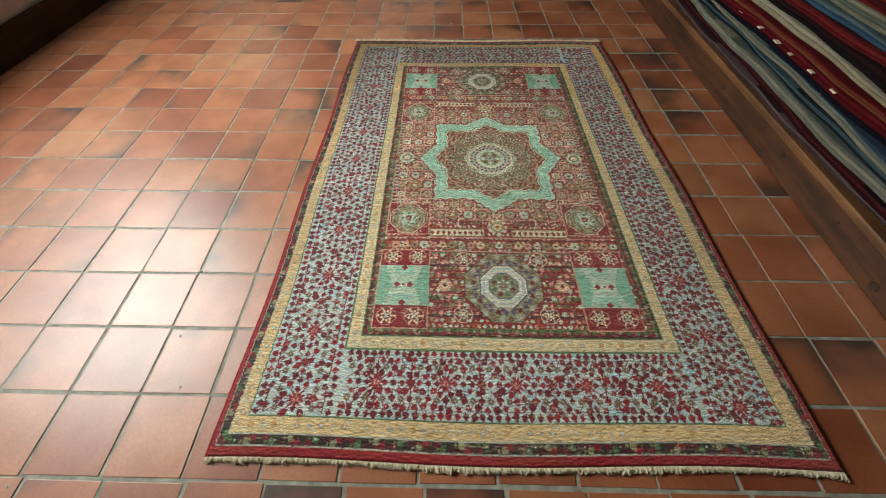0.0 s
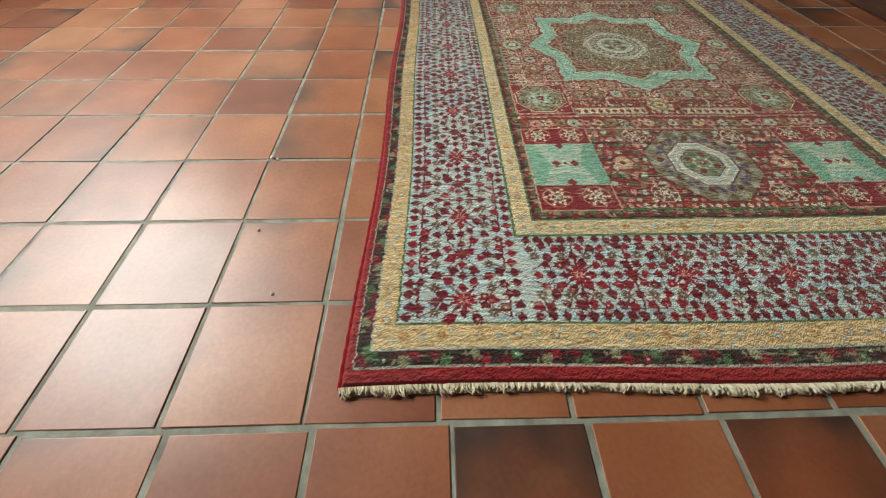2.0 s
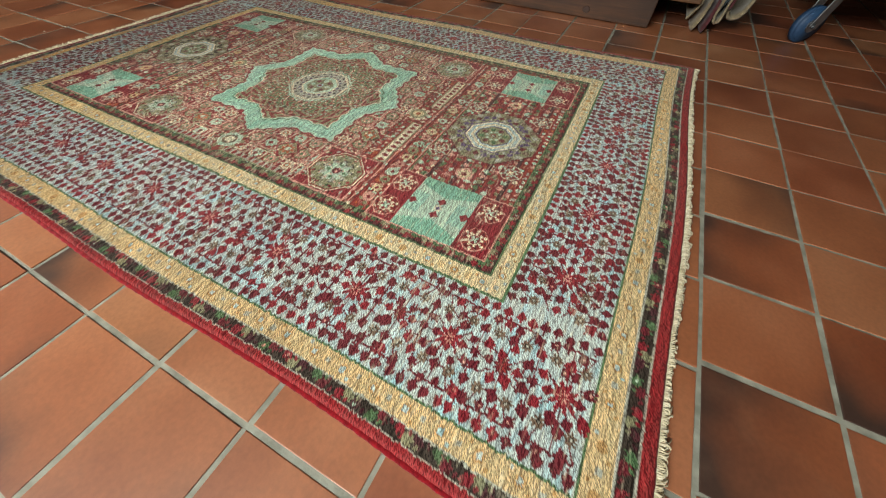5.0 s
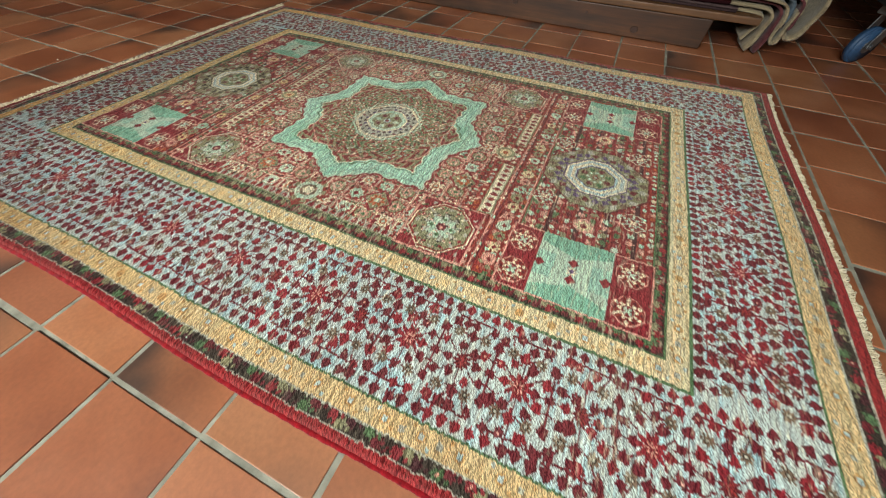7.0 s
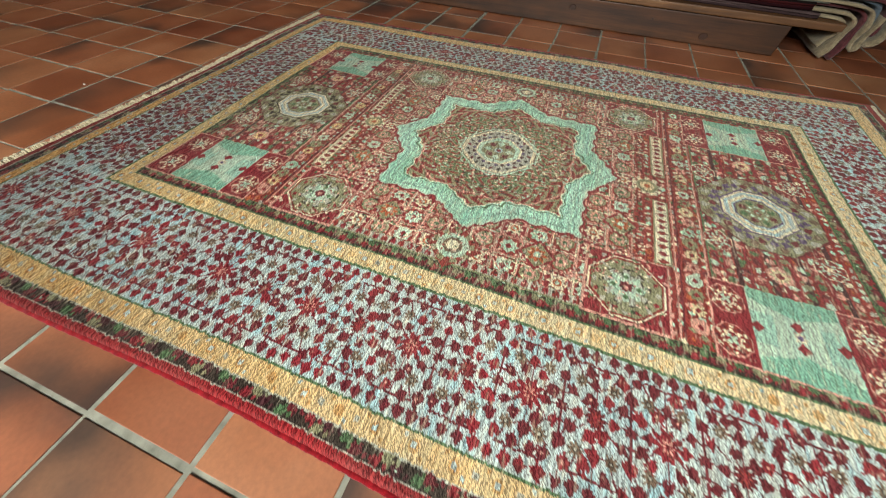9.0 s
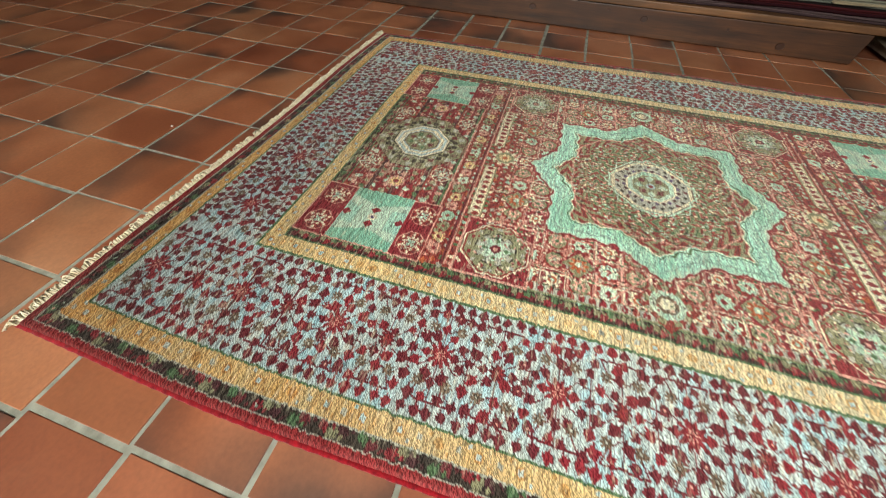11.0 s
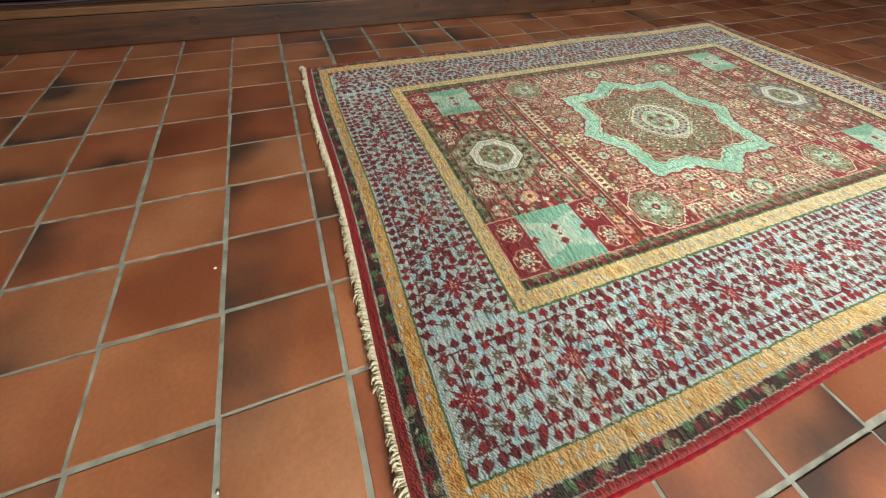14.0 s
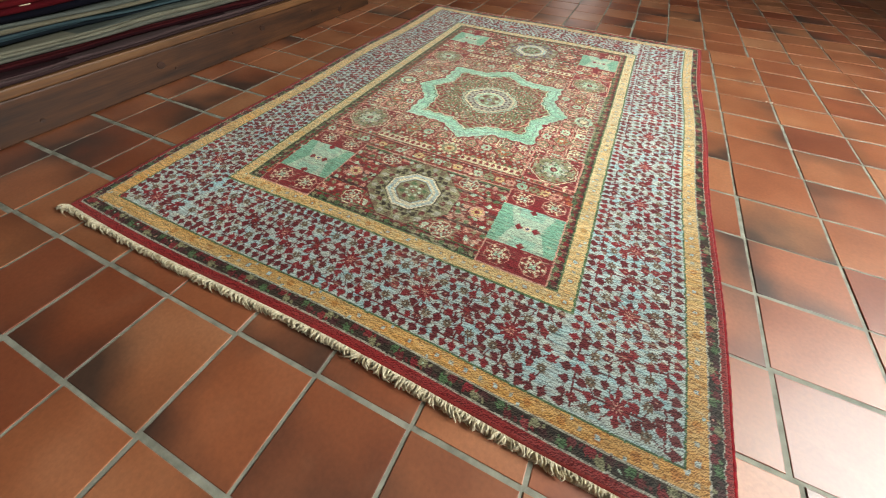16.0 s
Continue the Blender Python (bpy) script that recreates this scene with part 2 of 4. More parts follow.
class Weave:
    """The rug's design, knot by knot, on a grid of colours."""

    def __init__(self):
        self.n, self.k = int(RW / CELL) + 1, int(RL / CELL) + 1
        self.u, self.v = np.meshgrid(np.linspace(0, RW, self.n), np.linspace(0, RL, self.k))
        self.c = np.zeros((self.k, self.n, 3))
        self.rng = np.random.default_rng(5)

    def window(self, u0, v0, u1, v1):
        i0, i1 = max(0, int(u0 / CELL)), min(self.n, int(u1 / CELL) + 2)
        j0, j1 = max(0, int(v0 / CELL)), min(self.k, int(v1 / CELL) + 2)
        return slice(j0, max(j0, j1)), slice(i0, max(i0, i1))

    def rect(self, u0, v0, u1, v1, col):
        s = self.window(u0, v0, u1, v1)
        m = (self.u[s] >= u0) & (self.u[s] <= u1) & (self.v[s] >= v0) & (self.v[s] <= v1)
        self.c[s][m] = PAL[col]

    def outline(self, u0, v0, u1, v1, w, col):
        self.rect(u0, v0, u1, v0 + w, col), self.rect(u0, v1 - w, u1, v1, col)
        self.rect(u0, v0, u0 + w, v1, col), self.rect(u1 - w, v0, u1, v1, col)

    def stamp(self, u, v, r, shape, col, turn=0.0, su=1.0, sv=1.0):
        s = self.window(u - 1.5 * r * su, v - 1.5 * r * sv, u + 1.5 * r * su, v + 1.5 * r * sv)
        a, b = (self.u[s] - u) / (r * su), (self.v[s] - v) / (r * sv)
        if turn:
            c, d = math.cos(turn), math.sin(turn)
            a, b = a * c + b * d, b * c - a * d
        self.c[s][shape(a, b)] = PAL[col]

    def line(self, u0, v0, u1, v1, w, col):
        s = self.window(min(u0, u1) - w, min(v0, v1) - w, max(u0, u1) + w, max(v0, v1) + w)
        du, dv = u1 - u0, v1 - v0
        d2 = max(du * du + dv * dv, 1e-9)
        t = np.clip(((self.u[s] - u0) * du + (self.v[s] - v0) * dv) / d2, 0, 1)
        self.c[s][np.hypot(self.u[s] - u0 - t * du, self.v[s] - v0 - t * dv) < w / 2] = PAL[col]


def disc(a, b):
    return a * a + b * b < 1


def octagon(a, b):
    return np.maximum(np.maximum(abs(a), abs(b)), (abs(a) + abs(b)) / 1.35) < 1


def diamond(a, b):
    return abs(a) + abs(b) < 1


def square(a, b):
    return np.maximum(abs(a), abs(b)) < 1


def star(a, b):
    return np.minimum(np.maximum(abs(a), abs(b)) / 0.72, (abs(a) + abs(b))) < 1


def tulip(a, b):
    """A three-pointed bud that points along +b."""
    return (((b + 0.25) / 0.7) ** 2 + (a / 0.62) ** 2 < 1) | ((abs(a) < 0.2) & (b > -1.2) & (b < 1.0)) | ((abs(abs(a) - 0.5) < 0.2) & (b > -0.3) & (b < 0.72))


def leaf(a, b):
    return (abs(a) < 0.55 * (1 - b * b)) & (abs(b) < 1)


def petals(a, b):
    r, th = np.hypot(a, b), np.arctan2(b, a)
    return r < 0.52 + 0.46 * np.abs(np.cos(4 * th))


def teeth(a, b):
    r, th = np.hypot(a, b), np.arctan2(b, a)
    return r < 0.86 + 0.13 * np.sign(np.cos(9 * th))


def weave_design():
    w = Weave()
    rnd = w.rng
    # guard bands, from the edge inwards
    w.rect(0, 0, RW, RL, "scarlet")
    for k, d, col in ((0, 0, "silver"), (0, 0.0025, "umber"), (1, -0.003, "silver"), (1, 0, "gold"), (2, 0, "green"), (2, 0.003, "ice")):
        w.rect(*band(k, d), col)
    guard_leaves(w, band(0.5, 0.0005), 0.0082, ("maroon", "green", "umber", "wine", "olive", "crimson", "umber"), 0.0125)
    guard = w.c.copy()
    w.rect(0, 0, RW, RL, "scarlet"), w.rect(*band(0), "silver")
    s = w.window(*band(0, 0.0025))
    w.c[s] = guard[s]
    w.rect(*band(1, -0.002), "silver"), w.rect(*band(1), "gold"), w.rect(*band(2), "green"), w.rect(*band(2, 0.003), "ice")
    gold_dots(w, band(1.5))
    main_border(w)
    for d, col in ((-0.004, "green"), (0, "straw"), (0.029, "green"), (0.032, "umber")):
        w.rect(*band(3, d), col)
    gold_dots(w, band(3, 0.0145))
    guard_leaves(w, band(3, 0.0435), 0.0074, ("maroon", "green", "crimson", "olive"), 0.0105)
    field(w, band(3, 0.055))
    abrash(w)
    return w


def band(k, d=0.0):
    """The rectangle inside the k-th band (a half: the middle of the next one), d further in."""
    def off(side):
        b = BANDS[side]
        return (b[int(k)] if k == int(k) else (b[int(k)] + b[int(k) + 1]) / 2) + d
    return off("left"), off("near"), RW - off("right"), RL - off("far")


def around(r, step):
    """Places and directions along a rectangle's four sides."""
    u0, v0, u1, v1 = r
    for a0, a1, fixed, along in ((u0, u1, v0, "u"), (u0, u1, v1, "u"), (v0, v1, u0, "v"), (v0, v1, u1, "v")):
        n = max(2, round((a1 - a0) / step))
        for i in range(n + 1):
            s = a0 + (a1 - a0) * i / n
            yield i, (s, fixed) if along == "u" else (fixed, s), along, fixed


def guard_leaves(w, rect, r, cols, step):
    rnd = w.rng
    for i, (u, v), along, _ in around(rect, step):
        turn = (0.6 if i % 2 else -0.6) + (0 if along == "u" else math.pi / 2) + (math.pi if i % 4 > 1 else 0)
        o = (r * 0.35 if i % 2 else -r * 0.35)
        du, dv = (0, o) if along == "u" else (o, 0)
        w.stamp(u + du, v + dv, r * (0.95 + 0.2 * rnd.random()), tulip if rnd.random() < 0.7 else petals, cols[i % len(cols)], turn)
        w.stamp(u - du * 1.6, v - dv * 1.6, r * 0.5, leaf, cols[(i + 1) % len(cols)], -turn)
        if rnd.random() < 0.07:
            w.stamp(u + du, v + dv, r * 0.26, disc, "pink" if rnd.random() < 0.5 else "mint")


def gold_dots(w, r):
    for i, (u, v), along, _ in around(r, 0.024):
        w.stamp(u, v, 0.0065, disc, "amber" if i % 2 and u < 0.8 * RW else "gold")
        if w.rng.random() < 0.7 and u < 0.7 * RW:
            w.stamp(u, v, 0.0026 + 0.0014 * w.rng.random(), square, "ice" if i % 2 else "silver")
        o = 0.0085 if i % 2 else -0.0085
        du, dv = (0.012, o) if along == "u" else (o, 0.012)
        w.stamp(u + du, v + dv, 0.0022, square, "amber" if i % 3 else "ice")


def spade(a, b):
    """A pointed leaf with two side lobes and a short stalk, tip along +b."""
    return ((abs(a) < 0.78 * (1.0 - b) ** 0.8 * (b > -0.15)) & (b < 1.0) & (b > -0.15)) | ((abs(a) < 0.86) & (b <= -0.15) & (b > -0.52)) | ((abs(a) < 0.5) & (b <= -0.52) & (b > -0.8)) | ((abs(a) < 0.16) & (b <= -0.8) & (b > -1.35))


def burst(a, b):
    r, th = np.hypot(a, b), np.arctan2(b, a)
    return r < 0.48 + 0.52 * np.abs(np.cos(5 * th))


def main_border(w):
    a, b = band(2), band(3)
    half = 0.0735
    # each side: a map from (along, across) to rug space, and its run
    sides = []
    for lo, hi, flip_q, upright in ((a[0], b[0], 1, True), (b[2], a[2], -1, True), (a[1], b[1], 1, False), (b[3], a[3], -1, False)):
        mid, wide = (lo + hi) / 2, (hi - lo) / 2 / (half + 0.002)
        if upright:
            sides.append((lambda s, q, m=mid, f=flip_q * wide: (m + f * q, s), a[1], a[3]))
        else:
            sides.append((lambda s, q, m=mid, f=flip_q * wide: (s, m + f * q), b[0] + 0.004, b[2] - 0.004))
    rnd = w.rng
    for n, (place, s0, s1) in enumerate(sides):
        centre, step = (s0 + s1) / 2, 0.079

        def put(s, q, r, shape, col, ds=0.0, dq=1.0):
            if s0 + 0.007 < s < s1 - 0.007:
                u, v = place(s, q)
                u2, v2 = place(s + ds * 0.01, q + dq * 0.01)
                w.stamp(u, v, r, shape, col, math.atan2(u - u2, v2 - v))

        def stem(s, q, s2, q2, col="maroon", wd=0.0020):
            if s0 < s < s1 and s0 < s2 < s1:
                w.line(*place(s, q), *place(s2, q2), wd, col)

        def dye():
            return ("maroon", "maroon", "crimson", "maroon", "crimson")[rnd.integers(5)]

        k = int((s1 - s0) / step / 2) + 1
        for p in range(-k, k + 1):
            c = centre + p * step
            large = p % 2 == 0
            stem(c, -0.030, c, 0.030)
            for q in (-1, 1):
                stem(c - 0.027, q * 0.0535, c + 0.027, q * 0.0535, "maroon", 0.0026)
                stem(c, q * 0.030, c, q * 0.0535)
                for sgn in (-1, 1):
                    stem(c, q * 0.027, c + sgn * 0.0175, q * 0.037)
                    stem(c + sgn * 0.0175, q * 0.037, c + sgn * 0.027, q * 0.0535)
                    stem(c + sgn * 0.012, q * 0.009, c + sgn * 0.026, q * 0.018)
                    stem(c + sgn * 0.026, q * 0.018, c + sgn * 0.0395, q * 0.013)
            for sgn in (-1, 1):
                stem(c, 0, c + sgn * 0.0395, 0)
                stem(c + sgn * 0.0395, -0.034, c + sgn * 0.0395, 0.034)
            # leaves in offset rows, mirrored about the flower
            for q in (-1, 1):
                for sgn in (-1, 1):
                    for s, z, ds, dq in ((0.0296, 0.0165, 0.6, 0.6), (0.0099, 0.0495, 0.3, 0.9), (0.0296, 0.0490, -0.3, 0.9), (0.0125 if large else 0.0099, 0.0235 if large else 0.0165, 0.5, 0.8)):
                        js, jq = rnd.normal(0, 0.0028, 2)
                        put(c + sgn * s + js, q * z + jq, rnd.uniform(0.0070, 0.0104), spade if rnd.random() < 0.8 else tulip, dye(), sgn * ds + rnd.normal(0, 0.45), q * dq)
                        if rnd.random() < 0.2:
                            put(c + sgn * s + js, q * z + jq, 0.0022, diamond, "pink")
                    put(c + sgn * 0.0195, q * 0.0335, 0.0088, petals, "brown"), put(c + sgn * 0.0195, q * 0.0335, 0.0034, diamond, "umber"), put(c + sgn * 0.0195, q * 0.0335, 0.0018, disc, "silver")
                put(c + rnd.normal(0, 0.002), q * 0.0345, rnd.uniform(0.0074, 0.0098), spade, dye(), rnd.normal(0, 0.3), q), put(c + 0.0395, q * 0.0325, rnd.uniform(0.0076, 0.0102), spade, dye(), rnd.normal(0, 0.3), q)
            put(c + 0.0205, 0.0, 0.0080, spade, dye(), 1, 0.0), put(c - 0.0205, 0.0, 0.0080, spade, dye(), -1, 0.0)
            put(c + 0.0395, 0.0, 0.0085, petals, "maroon")
            # the large flower, and the smaller one between
            put(c, 0, 0.0195 if large else 0.0130, burst, "crimson" if large else "maroon")
            for t in range(4):
                stem(c - 0.007 * math.cos(t * 0.785), -0.007 * math.sin(t * 0.785), c + 0.007 * math.cos(t * 0.785), 0.007 * math.sin(t * 0.785), "pink" if large else "red", 0.0016)
            put(c, 0, 0.0024, disc, "crimson")
        # rows of buds along both edges, tips towards the gold
        m = int((s1 - s0) / 0.0182)
        for i in range(m + 1):
            s = s0 + (i + 0.5) * (s1 - s0) / (m + 1)
            for q in (-1, 1):
                put(s + rnd.normal(0, 0.0012), q * (half - 0.0085) + rnd.normal(0, 0.0008), rnd.uniform(0.0076, 0.0096), spade, ("maroon", "crimson", "maroon")[(i // 5 + n) % 3], rnd.normal(0, 0.2), q)


def rosette(w, u, v, r, ring="cream", core="crimson", back="olive", eye="mint", rim=None):
    if rim:
        w.stamp(u, v, r * 1.08, octagon, rim)
    w.stamp(u, v, r, octagon, back)
    for i in range(12):
        a = i * math.pi / 6
        w.stamp(u + r * 0.84 * math.cos(a), v + r * 0.84 * math.sin(a), max(r * 0.13, 0.0022), disc, "maroon" if i % 2 else ring)
    w.stamp(u, v, r * 0.68, teeth if r > 0.02 else octagon, ring)
    w.stamp(u, v, r * 0.42, octagon, core)
    for i in range(4):
        a = i * math.pi / 2 + 0.78
        w.stamp(u + r * 0.24 * math.cos(a), v + r * 0.24 * math.sin(a), max(r * 0.13, 0.002), disc, eye)
    w.stamp(u, v, max(r * 0.13, 0.002), disc, eye)


def small_cell(w, u, v, h, kind, edge="pink"):
    w.rect(u - h, v - h, u + h, v + h, "red" if kind % 3 else "crimson")
    w.outline(u - h, v - h, u + h, v + h, 0.0022, edge)
    if kind % 3 == 0:
        w.stamp(u, v, h * 0.78, petals, "cream"), w.stamp(u, v, h * 0.34, disc, "rust"), w.stamp(u, v, h * 0.16, disc, "mint")
    elif kind % 3 == 1:
        w.stamp(u, v, h * 0.78, star, "mint"), w.stamp(u, v, h * 0.30, diamond, "crimson")
    else:
        w.stamp(u, v, h * 0.74, octagon, "olive"), w.stamp(u, v, h * 0.56, petals, "pink"), w.stamp(u, v, h * 0.2, disc, "green")
    for a in (-1, 1):
        for b in (-1, 1):
            w.stamp(u + a * h * 0.74, v + b * h * 0.74, 0.0028, disc, "green" if kind % 2 else "pink")


def comb(w, u0, v0, u1, v1, col="cream"):
    w.rect(u0, v0, u1, v1, col)
    w.outline(u0, v0, u1, v1, 0.0024, "olive")
    long_u = (u1 - u0) > (v1 - v0)
    n = int(max(u1 - u0, v1 - v0) / 0.0155)
    for i in range(n):
        f = (i + 0.5) / n
        u, v = (u0 + f * (u1 - u0), (v0 + v1) / 2) if long_u else ((u0 + u1) / 2, v0 + f * (v1 - v0))
        w.stamp(u, v, 0.0074, tulip, "crimson" if i % 2 else "red", 0 if long_u else math.pi / 2)


def field(w, r):
    u0, v0, u1, v1 = r
    rnd = w.rng
    w.rect(u0 - 0.003, v0 - 0.003, u1 + 0.003, v1 + 0.003, "green")
    w.rect(u0, v0, u1, v1, "red")
    # scattered ground motifs in close rows, mirrored about the long axis
    step = 0.0142
    rows, cols = int((v1 - v0) / step), int((u1 - CU) / step) + 1
    kinds = ("green", "olive", "mint", "pink", "cream", "pink", "maroon", "rust", "teal", "pink", "silver")
    for j in range(rows + 1):
        v = v0 + 0.005 + j * step
        for i in range(cols + 1):
            col = kinds[rnd.integers(len(kinds))]
            shape = (leaf, tulip, petals, diamond)[rnd.integers(4)]
            turn, rr = rnd.random() * 3.1, 0.0045 + 0.0022 * rnd.random()
            for sgn in (-1, 1):
                u = CU + sgn * (i + (0.5 if j % 2 else 0)) * step
                if u0 < u < u1 and v < v1 - 0.004:
                    w.stamp(u, v, rr, shape, col, sgn * turn)
    # cells round the star, in a lattice of pale lines
    h, pitch = 0.0212, 0.0436
    for iv in range(-7, 8):
        for iu in range(-8, 9):
            u, v = CU + iu * pitch, CV + iv * pitch
            if u0 + h < u < u1 - h + 0.006 and abs(iv) < 7:
                small_cell(w, u, v, h, abs(iu) * 2 + abs(iv) * (1 if abs(iu) % 2 else 2), "pink" if (iu + iv) % 3 else "cream")
    for a in (-1, 1):
        for d, col in ((0.118, "cream"), (0.206, "pink"), (0.292, "cream")):
            w.rect(CU + a * d - 0.0015, CV - 0.31, CU + a * d + 0.0015, CV + 0.31, col)
    for sgn in (-1, 1):
        # side combs and discs
        e = CU + sgn * 0.327
        comb(w, e - 0.0095, CV - 0.215, e + 0.0095, CV + 0.215, "silver")
        su = CU + sgn * 0.297
        w.stamp(su, CV, 0.05, diamond, "red"), w.stamp(su, CV, 0.037, teeth, "olive"), w.stamp(su, CV, 0.027, disc, "mint"), w.stamp(su, CV, 0.017, octagon, "brown"), w.stamp(su, CV, 0.011, disc, "cream")
        for a in (-1, 1):
            w.line(CU + sgn * 0.24, CV + a * 0.01, CU + sgn * 0.315, CV + a * 0.085, 0.003, "pink")
            # lozenge palmettes between the star's points
            for du, dv in ((0.135, 0.262), (0.262, 0.135)):
                w.stamp(CU + sgn * du, CV + a * dv, 0.034, diamond, "crimson"), w.stamp(CU + sgn * du, CV + a * dv, 0.027, diamond, "olive")
                w.stamp(CU + sgn * du, CV + a * dv, 0.017, petals, "rust"), w.stamp(CU + sgn * du, CV + a * dv, 0.006, disc, "mint")
        for a in (-1, 1):
            mv = CV + a * 0.275
            mu = CU + sgn * 0.272
            w.rect(mu - 0.066, mv - 0.064, mu + 0.066, mv + 0.064, "crimson")
            for i in range(60):
                w.stamp(mu + rnd.uniform(-0.06, 0.06), mv + rnd.uniform(-0.058, 0.058), 0.0046, leaf, ("pink", "cream", "green", "silver")[i % 4], rnd.uniform(0, 3))
            w.outline(mu - 0.066, mv - 0.064, mu + 0.066, mv + 0.064, 0.0036, "pink")
            w.stamp(mu, mv, 0.058, octagon, "cream"), w.stamp(mu, mv, 0.0555, octagon, "red"), w.stamp(mu, mv, 0.052, octagon, "olive")
            for i in range(16):
                t = i * math.pi / 8
                w.stamp(mu + 0.047 * math.cos(t), mv + 0.047 * math.sin(t), 0.0058, leaf, "crimson" if i % 2 else "silver", -t)
            w.stamp(mu, mv, 0.037, teeth, "umber"), w.stamp(mu, mv, 0.034, teeth, "silver"), w.stamp(mu, mv, 0.029, petals, "mint")
            for i in range(4):
                w.stamp(mu + 0.019 * math.cos(i * 1.571), mv + 0.019 * math.sin(i * 1.571), 0.0052, diamond, "green")
            w.stamp(mu, mv, 0.011, star, "maroon"), w.stamp(mu, mv, 0.004, disc, "pink")
    for _ in range(2300):
        du, dv = rnd.uniform(0, u1 - CU - 0.02), rnd.uniform(-0.31, 0.31)
        col = ("pink", "cream", "umber", "green", "silver", "cream", "crimson")[rnd.integers(7)]
        for sgn in (-1, 1):
            w.stamp(CU + sgn * du, CV + dv, 0.0030, leaf, col, sgn * rnd.integers(3))
    star_medallion(w)
    for a in (-1, 1):
        end_panel(w, r, a)
    # centre line of small discs between star and roundels
    for a in (-1, 1):
        v = CV + a * 0.309
        w.stamp(CU, v, 0.030, teeth, "cream"), w.stamp(CU, v, 0.021, octagon, "olive"), w.stamp(CU, v, 0.014, disc, "straw"), w.stamp(CU, v, 0.006, disc, "rust")


def star_medallion(w):
    s = w.window(CU - 0.27, CV - 0.27, CU + 0.27, CV + 0.27)
    a, b = w.u[s] - CU, w.v[s] - CV
    r = np.hypot(a, b)
    th = np.arctan2(b, a)
    # eight points, those on the diagonals a little longer, with valleys between; straight sides
    sector = np.abs((th + math.pi / 8) % (math.pi / 4) - math.pi / 8)
    diagonal = np.round(th / (math.pi / 4)).astype(int) % 2 == 1
    tip = np.where(diagonal, 0.272, 0.246)
    dip, half = 0.206, math.pi / 8
    reach = tip * dip * math.sin(half) / (tip * np.sin(sector) + dip * np.sin(half - sector))
    shape = (r + 0.0045 * np.sin(a * 170) * np.sin(b * 150)) / reach
    c = w.c[s]
    c[shape < 1.045] = PAL["crimson"]
    c[shape < 1.02] = PAL["mint"]
    c[shape < 1.0] = PAL["teal"]
    rng = w.rng
    marks = (np.sin(a * 330 + 2 * np.sin(b * 120)) * np.sin(b * 330 + 2 * np.sin(a * 130)) > 0.5) & (shape < 0.97)
    c[marks] = PAL["teal"] * np.array((0.60, 0.72, 0.70))
    c[abs(shape - 0.955) < 0.008] = PAL["teal"] * 0.6
    rings = (abs(a) ** 3 + abs(b) ** 3) ** (1 / 3) + 0.0025 * np.cos(16 * th)
    for lim, col in ((0.835, "green"), (0.822, "teal"), (0.808, "cream"), (0.795, "red")):
        c[shape < lim] = PAL[col]
    # rings of chevron leaves: olive on red outside, red on olive within
    ring = np.floor(r / 0.0155)
    chevron = np.sin(36 * th + np.where(ring % 2 == 0, 1, -1) * 330 * (r - ring * 0.0155))
    inner = shape < 0.795
    c[inner & (chevron > 0.15)] = PAL["olive"]
    c[inner & (chevron < -0.93)] = PAL["maroon"]
    c[(rings < 0.160) & (rings > 0.157)] = PAL["pink"]
    core = rings < 0.132
    c[core] = PAL["olive"]
    c[core & (chevron > 0.45)] = PAL["red"]
    c[core & (chevron < -0.75)] = PAL["green"]
    eight = np.maximum(np.maximum(abs(a), abs(b)), (abs(a) + abs(b)) / 1.35)
    for lim, col in ((0.086, "mint"), (0.0815, "brown"), (0.079, "cream"), (0.072, "silver"), (0.050, "cream")):
        c[eight < lim] = PAL[col]
    # a dense scatter of small leaves over both rings, mirrored on both axes
    for k in range(260):
        rad, t = (rng.uniform(0.086, 0.166), rng.uniform(0, math.pi / 2)) if k < 300 else (rng.uniform(0.163, 0.190), rng.uniform(0.55, 1.02))
        col = ("olive", "pink", "green", "maroon", "mint", "cream", "red", "olive", "umber", "silver")[rng.integers(10)]
        for su, sv in ((1, 1), (1, -1), (-1, 1), (-1, -1)):
            w.stamp(CU + su * rad * math.cos(t), CV + sv * rad * math.sin(t), 0.0042, leaf, col, su * sv * (0.8 - t))
    # an eight-pointed line over the pale octagon, and two rows of dark dashes
    for i in range(8):
        t = i * math.pi / 4
        for side in (-1, 1):
            w.line(CU + 0.094 * math.cos(t), CV + 0.094 * math.sin(t), CU + 0.078 * math.cos(t + side * 0.39), CV + 0.078 * math.sin(t + side * 0.39), 0.0028, "mint")
    for i in range(24):
        t = i * math.pi / 12
        w.stamp(CU + 0.067 * math.cos(t), CV + 0.067 * math.sin(t), 0.0060, leaf, "umber" if i % 3 else "maroon", -t + 0.9)
        w.stamp(CU + 0.0535 * math.cos(t + 0.13), CV + 0.0535 * math.sin(t + 0.13), 0.0052, diamond, "wine" if i % 2 else "plum")
    w.stamp(CU, CV, 0.0455, octagon, "mint"), w.stamp(CU, CV, 0.0360, octagon, "olive")
    for i in range(8):
        t = i * math.pi / 4
        w.stamp(CU + 0.025 * math.cos(t), CV + 0.025 * math.sin(t), 0.0085, spade, "maroon" if i % 2 else "mint", math.pi / 2 - t)
    w.stamp(CU, CV, 0.011, petals, "ice"), w.stamp(CU, CV, 0.005, disc, "crimson")


